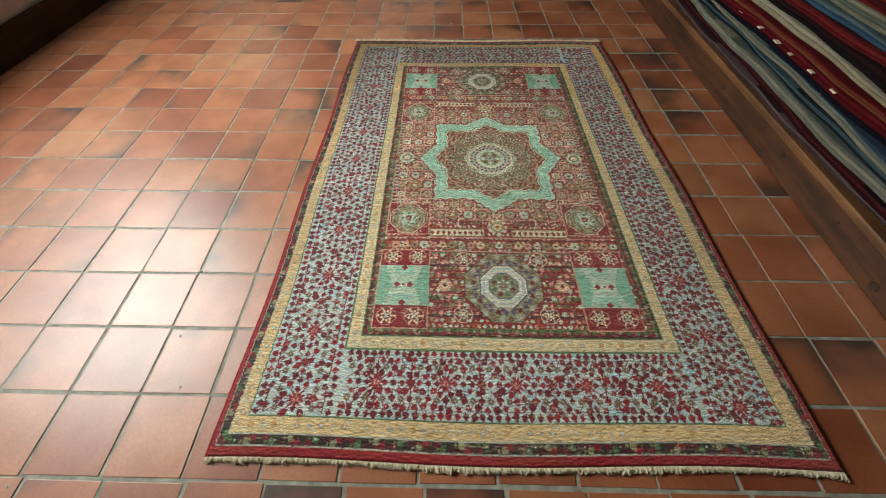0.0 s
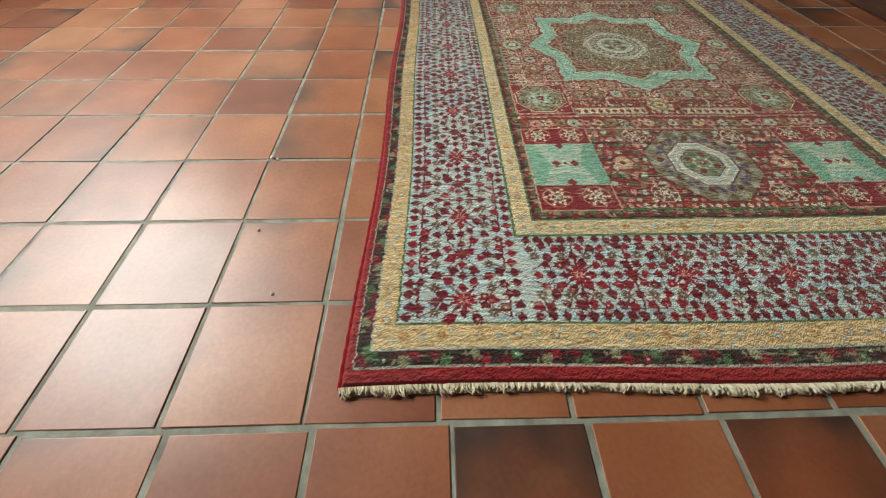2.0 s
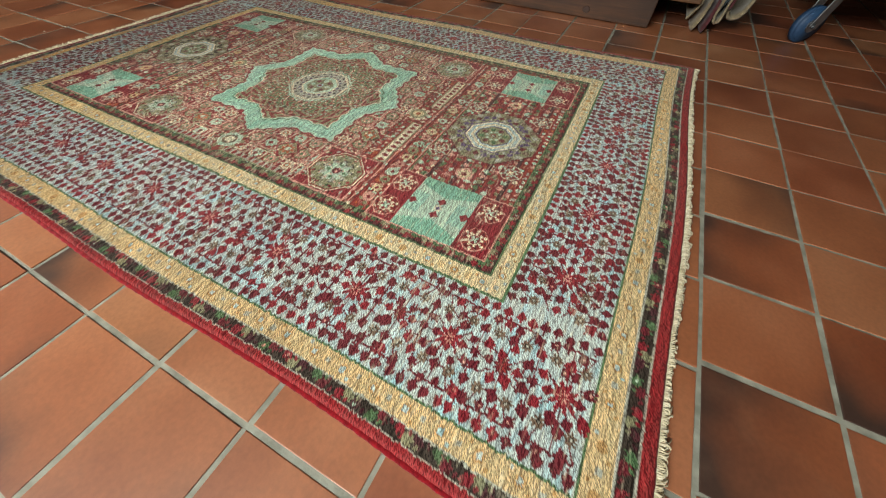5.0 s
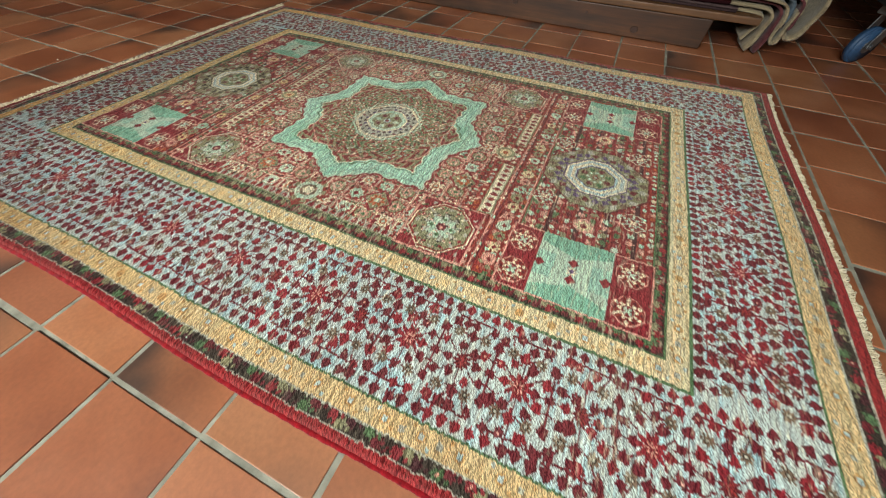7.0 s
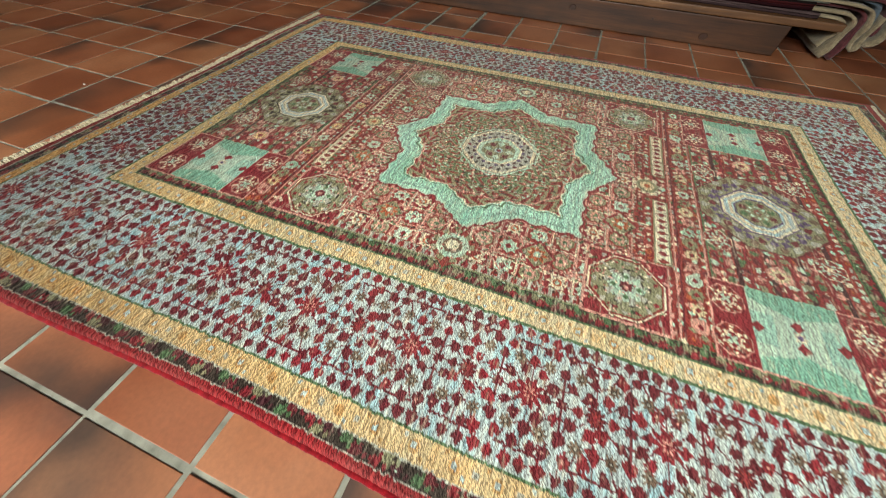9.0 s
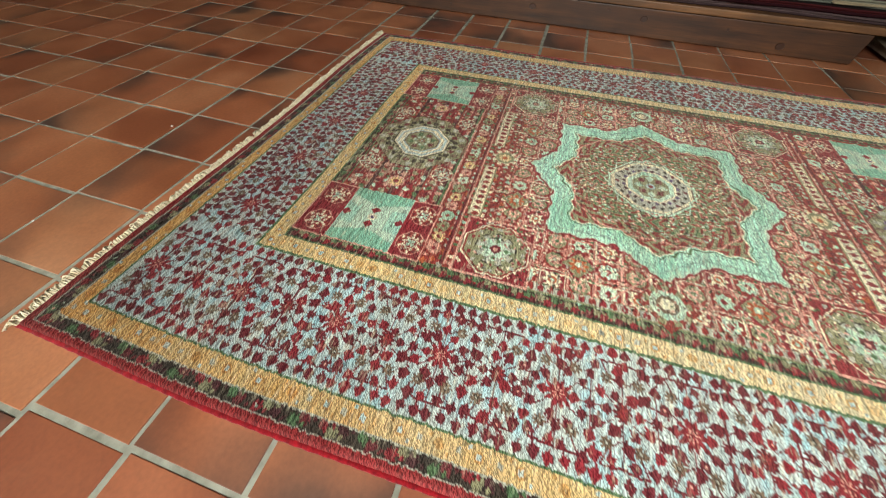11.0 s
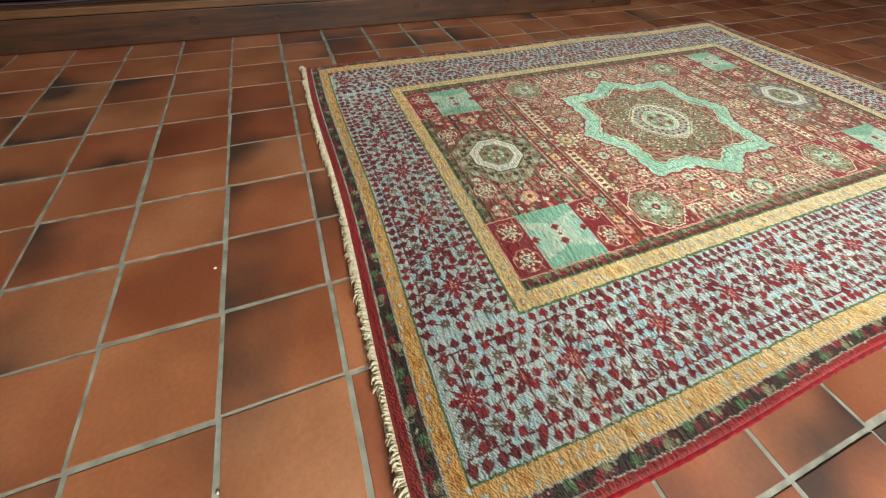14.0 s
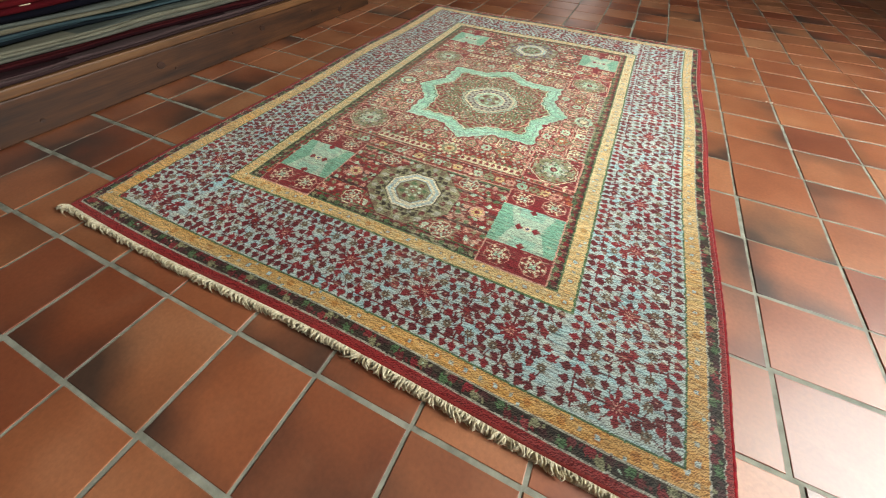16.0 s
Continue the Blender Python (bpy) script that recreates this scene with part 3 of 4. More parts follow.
def end_panel(w, r, a):
    u0, v0, u1, v1 = r
    lo, hi = sorted((CV + a * 0.402, CV + a * 0.60))
    # the red ground of the panel, in darker and lighter bars
    for j in range(12):
        v = lo + (hi - lo) * j / 12
        w.rect(CU - 0.205, v, CU + 0.205, v + 0.0085, "crimson" if j % 3 else "wine")
    for j in range(9):
        for i in range(1, 12):
            v = lo + 0.012 + j * 0.022
            for sgn in (-1, 1):
                u = CU + sgn * (i * 0.0185 + (0.009 if j % 2 else 0))
                if abs(u - CU) < 0.2:
                    w.stamp(u, v, 0.0074, (tulip, leaf, petals)[(i + j) % 3], ("olive", "mint", "green", "pink", "maroon")[(i * 2 + j) % 5], sgn * (i % 3))
    for dv, col in ((0.398, "pink"), (0.404, "green"), (0.350, "pink"), (0.356, "maroon")):
        v = CV + a * dv
        w.rect(u0 + 0.004, v - 0.0016, u1 - 0.004, v + 0.0016, col)
    for i in range(-12, 13):
        u = CU + i * 0.0275
        v = CV + a * 0.377
        if u0 + 0.012 < u < u1 - 0.012:
            w.stamp(u, v, 0.0125, (star, petals, octagon)[abs(i) % 3], ("mint", "olive", "straw", "pink")[abs(i) % 4]), w.stamp(u, v, 0.005, diamond, "crimson")
    c0, c1 = sorted((CV + a * 0.318, CV + a * 0.345))
    comb(w, CU - 0.205, c0, CU - 0.04, c1), comb(w, CU + 0.04, c0, CU + 0.205, c1)
    # the large roundel
    v = CV + a * 0.508
    tint = "plum" if a < 0 else "umber"
    w.stamp(CU, v, 0.105, octagon, "maroon"), w.stamp(CU, v, 0.102, octagon, "olive")
    for i in range(26):
        t = i * 2 * math.pi / 26
        w.stamp(CU + 0.0935 * math.cos(t), v + 0.0935 * math.sin(t), 0.0088, spade, "silver" if i % 2 else "brown", math.pi / 2 - t + math.pi)
        w.stamp(CU + 0.0795 * math.cos(t + 0.12), v + 0.0795 * math.sin(t + 0.12), 0.0082, spade, tint if i % 3 else "maroon", math.pi / 2 - t)
        w.stamp(CU + 0.0700 * math.cos(t), v + 0.0700 * math.sin(t), 0.0056, diamond, tint if i % 2 else "silver")
    w.stamp(CU, v, 0.0645, octagon, tint), w.stamp(CU, v, 0.0615, octagon, "cream"), w.stamp(CU, v, 0.057, octagon, "ice"), w.stamp(CU, v, 0.050, octagon, "cream"), w.stamp(CU, v, 0.043, octagon, "ice")
    w.stamp(CU, v, 0.0395, octagon, tint if a < 0 else "brown"), w.stamp(CU, v, 0.037, octagon, "olive")
    for i in range(8):
        t = i * math.pi / 4 + 0.39
        w.stamp(CU + 0.0265 * math.cos(t), v + 0.0265 * math.sin(t), 0.0082, petals, "maroon" if i % 2 else "green")
        w.stamp(CU + 0.0160 * math.cos(t + 0.39), v + 0.0160 * math.sin(t + 0.39), 0.0045, diamond, "mint")
    w.stamp(CU, v, 0.0075, petals, "crimson"), w.stamp(CU, v, 0.003, disc, "mint")
    for sgn in (-1, 1):
        for du, dv in ((0.106, 0.425), (0.110, 0.590)):
            w.stamp(CU + sgn * du, CV + a * dv, 0.0235, octagon, "cream"), rosette(w, CU + sgn * du, CV + a * dv, 0.0215, "mint", "crimson", "red", "cream")
        w.stamp(CU + sgn * 0.158, v, 0.018, octagon, "pink"), w.stamp(CU + sgn * 0.158, v, 0.0155, petals, "straw"), w.stamp(CU + sgn * 0.158, v, 0.006, disc, "crimson")
        # the green square and its four rosettes
        gu, gv = CU + sgn * 0.270, v
        b0, b1 = sorted((CV + a * 0.393, CV + a * 0.632))
        w.rect(gu - 0.072, b0, gu + 0.070, b1, "crimson"), w.outline(gu - 0.072, b0, gu + 0.070, b1, 0.003, "pink")
        s = w.window(gu - 0.07, gv - 0.062, gu + 0.07, gv + 0.062)
        p, q = (w.u[s] - gu) / 0.069, (w.v[s] - gv) / 0.060
        inside = (abs(p) < 1) & (abs(q) < 1)
        w.c[s][inside] = PAL["mint"] * 0.9
        side = inside & (abs(p) > 0.42 + 0.5 * abs(q) * 0.6) & (abs(q) < 0.98)
        w.c[s][side] = PAL["teal"] * np.array((0.5, 0.66, 0.6))
        w.c[s][inside & (abs(p) < 0.38) & (abs(q) > 0.5)] = PAL["teal"] * 0.8
        for du, dv in ((-0.018, 0), (0.018, 0), (0, 0.053), (0, -0.053)):
            w.stamp(gu + du, gv + dv, 0.0095, diamond, "crimson")
        w.stamp(gu, gv, 0.010, petals, "cream"), w.stamp(gu, gv, 0.004, disc, "plum")
        for du in (-0.036, 0.034):
            for dv in (-0.090, 0.090):
                rosette(w, gu + du, gv + dv, 0.0235, "cream", "crimson", "red" if sgn < 0 else "crimson", "mint", "pink")


def smooth_noise(rng, shape, cells):
    """Value noise on a grid, by bilinear steps."""
    g = rng.normal(0, 1, (cells[0] + 2, cells[1] + 2))
    y, x = np.linspace(0, cells[0], shape[0]), np.linspace(0, cells[1], shape[1])
    j, i = y.astype(int), x.astype(int)
    fy, fx = (y - j)[:, None], (x - i)[None, :]
    top = g[j][:, i] * (1 - fx) + g[j][:, i + 1] * fx
    low = g[j + 1][:, i] * (1 - fx) + g[j + 1][:, i + 1] * fx
    return top * (1 - fy) + low * fy


def abrash(w):
    """Uneven dye: streaks along the wefts, knots that differ from one another; plus painted-in light."""
    rng, k, n = w.rng, w.k, w.n
    # knots sit a little out of line, row by row
    rows = np.arange(k)
    off = np.rint(smooth_noise(rng, (k, n), (k // 2, n // 8)) * 0.62).astype(int)
    cols = np.clip(np.arange(n)[None, :] + off, 0, n - 1)
    up = np.clip(rows[:, None] + np.rint(smooth_noise(rng, (k, n), (60, n // 3)) * 0.34).astype(int), 0, k - 1)
    w.c = w.c[up, cols]
    # the gold dye runs from orange at the one end to straw at the other, in streaks
    gold = np.zeros((k, n), bool)
    for name in ("gold", "straw", "amber"):
        gold |= np.abs(w.c - PAL[name]).max(-1) < 1e-6
    heat = np.clip((w.v / RL - 0.76) * 2.8, -0.9, 0.7) + smooth_noise(rng, (k, n), (70, 3)) * 0.20 + smooth_noise(rng, (k, n), (k // 3, 30)) * 0.22
    heat = np.clip(heat, -1, 1)[..., None]
    hot, pale = np.array((1.0, 0.74, 0.42)), np.array((0.98, 1.08, 1.32))
    w.c = np.where(gold[..., None], w.c * np.where(heat > 0, 1 + (hot - 1) * heat, 1 - (pale - 1) * heat), w.c)
    # the pale blue ground drifts between grey and turquoise
    blue = np.abs(w.c - PAL["ice"]).max(-1) < 1e-6
    drift = np.clip(smooth_noise(rng, (k, n), (70, 40)) * 0.5 + smooth_noise(rng, (k, n), (k // 3, 70)) * 0.6, -1, 1)[..., None]
    cool, dull = np.array((0.74, 0.98, 1.06)), np.array((1.10, 1.02, 0.96))
    w.c = np.where(blue[..., None], w.c * np.where(drift > 0, 1 + (cool - 1) * drift, 1 - (dull - 1) * drift), w.c)
    # the sea-green ground too, from pale mint to deep green
    sea = (np.abs(w.c - PAL["teal"]).max(-1) < 1e-6) | (np.abs(w.c - PAL["mint"]).max(-1) < 1e-6)
    drift = np.clip(smooth_noise(rng, (k, n), (k // 5, 50)) * 0.5 + smooth_noise(rng, (k, n), (40, 30)) * 0.4, -1, 1)[..., None]
    deep, milky = np.array((0.62, 0.80, 0.74)), np.array((1.22, 1.10, 1.12))
    w.c = np.where(sea[..., None], w.c * np.where(drift > 0, 1 + (deep - 1) * drift, 1 - (milky - 1) * drift), w.c)
    streak = smooth_noise(rng, (k, n), (k * 2 // 5, 9)) * 0.07 + smooth_noise(rng, (k, n), (34, 3)) * 0.075 + smooth_noise(rng, (k, n), (k * 3 // 4, n // 5)) * 0.11
    knot = rng.normal(0, 0.12, (k, n))
    w.c *= np.clip(1 + streak + knot, 0.35, 1.8)[..., None]
    tone = smooth_noise(rng, (k, n), (k // 3, 5))[..., None]
    w.c *= 1 + tone * np.array((0.03, -0.01, -0.035))
    # worn places where the pale ground of the knots shows through
    worn = np.clip(smooth_noise(rng, (k, n), (k * 3 // 4, n // 6)) * 0.42 - 0.30 + smooth_noise(rng, (k, n), (16, 10)) * 0.16, 0, 0.40)[..., None]
    edge = np.minimum(np.minimum(w.u, RW - w.u), np.minimum(w.v, RL - w.v))
    worn *= np.clip((edge - 0.012) / 0.03, 0, 1)[..., None]
    w.c = w.c * (1 - worn) + PAL["cream"] * worn
    # uneven light and bleaching painted in: one corner darker, field and opposite corner paler
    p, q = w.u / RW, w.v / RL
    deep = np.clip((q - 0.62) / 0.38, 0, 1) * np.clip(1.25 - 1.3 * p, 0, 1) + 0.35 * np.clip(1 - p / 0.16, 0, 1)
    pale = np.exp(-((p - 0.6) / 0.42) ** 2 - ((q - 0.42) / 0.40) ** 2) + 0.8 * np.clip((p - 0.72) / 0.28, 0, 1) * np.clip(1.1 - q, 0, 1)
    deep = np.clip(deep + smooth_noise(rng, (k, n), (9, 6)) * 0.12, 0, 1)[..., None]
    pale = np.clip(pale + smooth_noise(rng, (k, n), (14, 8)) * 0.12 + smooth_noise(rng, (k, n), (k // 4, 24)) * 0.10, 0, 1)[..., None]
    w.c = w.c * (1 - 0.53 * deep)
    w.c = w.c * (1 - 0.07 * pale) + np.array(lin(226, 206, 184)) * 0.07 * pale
    # open lines between the wefts
    gap = (smooth_noise(rng, (k, n), (k // 2, 90)) > 1.6)[..., None]
    w.c = np.where(gap, w.c * 0.55 + PAL["umber"] * 0.2, w.c)
    w.c = np.clip(w.c, 0.004, 0.9)


RUG_X, RUG_Y = -0.465, 0.606


def rug_place(u, v):
    """Rug space to the floor: the far end is a little narrower, the edges a little wavy."""
    y = v / RL
    x = RUG_X + u * (1.0142 - 0.029 * y) - 0.012 * np.exp(-v / 0.3) * (1 - u / RW) ** 3
    edge = np.abs(u / RW - 0.5) * 2
    x = x + 0.0035 * np.sin(v * 9.0 + 1.0) * edge ** 4 * np.sign(u - RW / 2)
    yy = RUG_Y + v - 0.005 * np.exp(-v / 0.2) + 0.005 * np.sin(u * 7.0 + 0.7) * (np.abs(y - 0.5) * 2) ** 4
    return x, yy


def rug_height(u, v):
    d = np.minimum(np.minimum(u, RW - u), np.minimum(v, RL - v))
    swell = 0.0012 * np.sin(u * 11 + 3 * np.sin(v * 4)) + 0.0011 * np.sin(v * 8 + 1.3)
    return 0.0095 * np.clip(d / 0.006, 0.0, 1.0) ** 0.5 + swell * np.clip(d / 0.05, 0, 1) + 0.001


def build_rug():
    rug = new("pile_rug")
    tagged(rug, "hand-knotted wool rug with teal star, red field and pale blue border", "rug")
    w = weave_design()
    k, n = w.k, w.n
    x, y = rug_place(w.u, w.v)
    z = rug_height(w.u, w.v) + w.rng.normal(0, 0.00025, (k, n)) + smooth_noise(w.rng, (k, n), (k // 2, 120)) * 0.0003
    jj, ii = np.arange(k)[:, None], np.arange(n)[None, :]
    shift = np.rint(smooth_noise(w.rng, (k, n), (k // 2, n // 4)) * 1.6).astype(int)
    ridge = np.where((jj + shift) % 2 == 0, 0.00017, -0.00017) * w.rng.uniform(0.0, 1.5, (k, n)) * np.clip(np.minimum(w.v, RL - w.v) / 0.01, 0, 1)
    z = z + ridge
    co = np.stack((x, y, np.maximum(z, 0.0006)), -1).reshape(-1, 3)
    idx = np.arange(k * n).reshape(k, n)
    quads = np.stack((idx[:-1, :-1], idx[:-1, 1:], idx[1:, 1:], idx[1:, :-1]), -1).reshape(-1, 4)
    me = bpy.data.meshes.new("knotted_wool")
    me.vertices.add(len(co))
    me.vertices.foreach_set("co", co.ravel())
    me.loops.add(quads.size)
    me.loops.foreach_set("vertex_index", quads.ravel().astype(np.int32))
    me.polygons.add(len(quads))
    me.polygons.foreach_set("loop_start", np.arange(0, quads.size, 4, dtype=np.int32))
    me.update(calc_edges=True)
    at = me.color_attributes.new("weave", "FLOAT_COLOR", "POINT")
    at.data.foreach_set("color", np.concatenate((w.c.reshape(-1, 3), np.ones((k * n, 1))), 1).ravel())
    me.shade_smooth()
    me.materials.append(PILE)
    ob = new("knotted_wool", me)
    ob.parent = rug
    ob["label"] = "knotted wool pile with a star and roundels"
    # bound red selvedges along both long sides
    for side in (0, 1):
        bm = bmesh.new()
        ring = None
        for i in range(720):
            v = RL * i / 719
            px, py = rug_place(np.array(0.0 if side == 0 else RW), np.array(v))
            r = 0.0034 * (1 + 0.04 * math.sin(i * 2.6) + 0.08 * math.sin(i * 0.77) + 0.06 * math.sin(i * 0.131))
            cur = [bm.verts.new((float(px) + (0.0012 if side == 0 else -0.0012) + r * 1.2 * math.cos(t), float(py), 0.0042 + r * 0.95 * math.sin(t))) for t in (j * math.pi / 4 for j in range(8))]
            if ring:
                for j in range(8):
                    bm.faces.new((ring[j], ring[(j + 1) % 8], cur[(j + 1) % 8], cur[j]))
            ring = cur
        part("selvedge", bm, SELVEDGE, rug, "red overcast wool edge binding", True)
    # cotton fringes at both ends: close, short, uneven tufts
    rng = random.Random(4)
    for end in (0, 1):
        bm = bmesh.new()
        out = -1 if end == 0 else 1
        clump, reach = 0.0, 1.0
        count = 1000
        for i in range(count):
            u = RW * (i + 0.5) / count
            px, py = rug_place(np.array(u), np.array(0.0 if end == 0 else RL))
            px, py = float(px), float(py)
            if i % 9 == 0:
                clump, reach = rng.gauss(0, 0.30), rng.uniform(0.75, 1.2)
            length = ((0.0160 if end else 0.0125) + 0.002 * math.sin(i * 0.02 + end) + rng.uniform(-0.003, 0.003)) * reach * (1.3 if i < 9 or i > count - 10 else 1.0)
            lean = clump + rng.gauss(0, 0.30 if end else 0.18) + (0.0 if end else 0.25)
            r = rng.uniform(0.0012, 0.0019)
            z0, z1 = 0.0062, 0.0024 + rng.random() * 0.003
            curl, wave, ph = rng.uniform(0.001, 0.0090 if end else 0.0045), rng.uniform(0.001, 0.0042), rng.random() * 6
            last = None
            for s in range(6):
                f = s / 5
                cx = px + lean * length * f * f + wave * f * math.sin(f * 7 + ph)
                cy = py + out * (length * (f - 0.22 * f ** 4) - 0.003)
                cz = max(r, z0 + (z1 - z0) * f + curl * math.sin(f * 3.1))
                rr = r * (0.9, 1.0, 1.0, 1.05, 1.1, 0.8)[s]
                cur = [bm.verts.new((cx + rr * math.cos(t), cy, cz + rr * math.sin(t))) for t in (0.0, 1.571, 3.142, 4.712)]
                if last:
                    for j in range(4):
                        bm.faces.new((last[j], last[(j + 1) % 4], cur[(j + 1) % 4], cur[j]))
                last = cur
            bm.faces.new(last)
        part("fringe", bm, FRINGE, rug, "short knotted cream cotton fringe", True)
        # the narrow woven web from which the fringe grows
        bm = bmesh.new()
        last = None
        for i in range(121):
            px, py = rug_place(np.array(RW * i / 120), np.array(0.0 if end == 0 else RL))
            wob = 0.0008 * math.sin(i * 1.3)
            cur = [bm.verts.new((float(px), float(py) + out * d, h + wob)) for d, h in ((-0.004, 0.0005), (-0.004, 0.0050), (0.004, 0.0038), (0.0075, 0.0005))]
            if last:
                for j in range(4):
                    bm.faces.new((last[j], last[(j + 1) % 4], cur[(j + 1) % 4], cur[j]))
            last = cur
        bmesh.ops.recalc_face_normals(bm, faces=bm.faces)
        part("end_web", bm, FRINGE, rug, "narrow cream cotton end weave", True)
    return rug


build_rug()

# ---------------------------------------------------------------- the low bench with folded rugs
BX, BY0, BY1, BZ = 1.135, 0.775, 4.6, 0.096


def bench():
    b = new("low_platform")
    tagged(b, "low platform of stained pine planks carrying folded rugs", "platform")
    bm = bmesh.new()
    box(bm, BX, BY0, 0.002, BX + 0.055, BY1, BZ - 0.003, 0.004)
    fascia = part("fascia", bm, BEAM, b, "knotty stained pine plank on edge")
    bm = bmesh.new()
    box(bm, BX - 0.012, BY0 - 0.13, BZ, BX + 1.2, BY1, BZ + 0.022, 0.004)
    part("deck", bm, BOARD, b, "pale planed deck board")
    bm = bmesh.new()
    box(bm, BX + 0.055, BY0 + 0.3, 0.002, BX + 1.1, BY0 + 0.35, BZ - 0.003, 0.003)
    part("cross_bearer", bm, BEAM, b)
    for y, z, r in ((1.909, 0.056, 0.011), (1.489, 0.060, 0.010), (1.012, 0.030, 0.012), (2.45, 0.05, 0.010), (2.72, 0.06, 0.013), (1.62, 0.075, 0.004), (1.87, 0.035, 0.004), (2.25, 0.03, 0.005), (1.2, 0.06, 0.004)):
        bm = bmesh.new()
        bmesh.ops.create_cone(bm, cap_ends=True, segments=14, radius1=r, radius2=r * 0.85, depth=0.003, matrix=Matrix.Translation((BX - 0.0004, y, z)) @ Matrix.Rotation(-math.pi / 2, 4, "Y") @ Matrix.Diagonal((1, 1.3, 1, 1)))
        part("knot", bm, KNOT, fascia, "dark round knot")


bench()


def folded_rug(z, thick, x, y0, y1, mat, seed, folds=2):
    """A rug folded flat: two or more layers that turn over in a rounded front edge, wavy along its length."""
    bm = bmesh.new()
    rng = random.Random(seed)
    ph = [rng.random() * 6 for _ in range(4)]
    ny = 110
    per = thick / folds
    prof = []
    for f in range(folds):
        zc = per * (f + 0.5)
        for j in range(7):
            t = -math.pi / 2 + math.pi * j / 6
            prof.append((-math.cos(t) * per * 0.62, zc + math.sin(t) * per * 0.49))
    back = 0.75
    rows = []
    for i in range(ny + 1):
        y = y0 + (y1 - y0) * i / ny
        wx = 0.010 * math.sin(y * 3.1 + ph[0]) + 0.006 * math.sin(y * 8.3 + ph[1]) + 0.003 * math.sin(y * 21 + ph[2])
        wz = 0.004 * math.sin(y * 4.7 + ph[2]) + 0.0025 * math.sin(y * 11 + ph[3])
        ring = [bm.verts.new((x + wx + px + per * 0.6, y, z + pz + wz * (pz / thick))) for px, pz in prof]
        ring.append(bm.verts.new((x + back, y, z + thick)))
        ring.append(bm.verts.new((x + back, y, z)))
        rows.append(ring)
    for a, b in zip(rows, rows[1:]):
        for j in range(len(a)):
            k = (j + 1) % len(a)
            bm.faces.new((a[j], b[j], b[k], a[k]))
    bm.faces.new(rows[0]), bm.faces.new(rows[-1][::-1])
    bmesh.ops.recalc_face_normals(bm, faces=bm.faces)
    return part("folded_rug", bm, mat, None, "", True)


def kilim_material(name, cols):
    """Flat-woven stripes that run along the fold."""
    m = Mat(name)
    c = m.t.nodes.new("ShaderNodeTexCoord")
    sep = m.t.nodes.new("ShaderNodeSeparateXYZ")
    m.link(c.outputs["Generated"], sep.inputs[0])
    wob = m.maths("MULTIPLY", m.maths("SUBTRACT", m.noise(m.coords("Object", (1, 4, 1)), 2.0, 2), 0.5), 0.12)
    n = len(cols)
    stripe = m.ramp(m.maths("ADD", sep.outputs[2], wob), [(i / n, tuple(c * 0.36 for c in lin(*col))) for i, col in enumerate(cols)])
    stripe.node.color_ramp.interpolation = "CONSTANT"
    streak = m.noise(m.coords("Object", (60, 5, 60)), 2.0, 4)
    col = m.mix(0.4, stripe, m.ramp(streak, [(0.3, grey(0.25)), (0.7, grey(0.8))]), "OVERLAY")
    fib = m.noise(m.coords("Object"), 380, 2)
    col = m.mix(0.25, col, m.ramp(fib, [(0.3, grey(0.25)), (0.7, grey(0.8))]), "OVERLAY")
    m.link(col, m.b.inputs["Base Color"])
    m.set(Roughness=0.92, Specular_IOR_Level=0.1)
    m.bump(fib, 0.5, 0.0015)
    return m.m


STACK = [
    (0.018, 0.012, [(92, 70, 72), (128, 104, 104), (70, 46, 50)], "thin folded kilim with muted mauve and grey stripes"),
    (0.020, 0.018, [(60, 20, 28), (96, 36, 40), (44, 30, 30)], "folded kilim with dark wine stripes"),
    (0.026, 0.020, [(150, 150, 136), (176, 172, 150), (120, 126, 118)], "folded kilim in pale grey-green wool"),
    (0.018, 0.026, [(34, 44, 52), (90, 116, 124), (40, 50, 60)], "folded kilim with slate blue stripes"),
    (0.022, 0.030, [(168, 160, 136), (140, 146, 138), (70, 90, 110)], "folded kilim with cream and blue stripes"),
    (0.036, 0.034, [(22, 22, 36), (110, 22, 32), (126, 28, 36)], "thick folded crimson rug with a navy edge"),
    (0.020, 0.044, [(150, 84, 60), (120, 30, 34)], "folded rust-red wool kilim"),
    (0.024, 0.048, [(196, 182, 150), (206, 196, 168)], "folded cream wool rug"),
    (0.022, 0.055, [(34, 22, 26), (52, 26, 30)], "folded near-black wool kilim"),
    (0.026, 0.062, [(116, 30, 34), (140, 44, 44), (90, 24, 30)], "folded brick-red striped kilim"),
    (0.022, 0.070, [(70, 104, 132), (110, 132, 140)], "folded faded blue kilim"),
    (0.026, 0.078, [(150, 150, 128), (120, 128, 110), (168, 160, 136)], "folded kilim with pale green and cream stripes"),
    (0.030, 0.085, [(120, 34, 32), (86, 26, 28), (134, 40, 36)], "folded red wool rug"),
    (0.028, 0.092, [(60, 34, 30), (96, 50, 40)], "folded dark brown kilim"),
    (0.030, 0.100, [(110, 30, 30), (70, 24, 28)], "folded dark red rug"),
]
z = BZ + 0.022
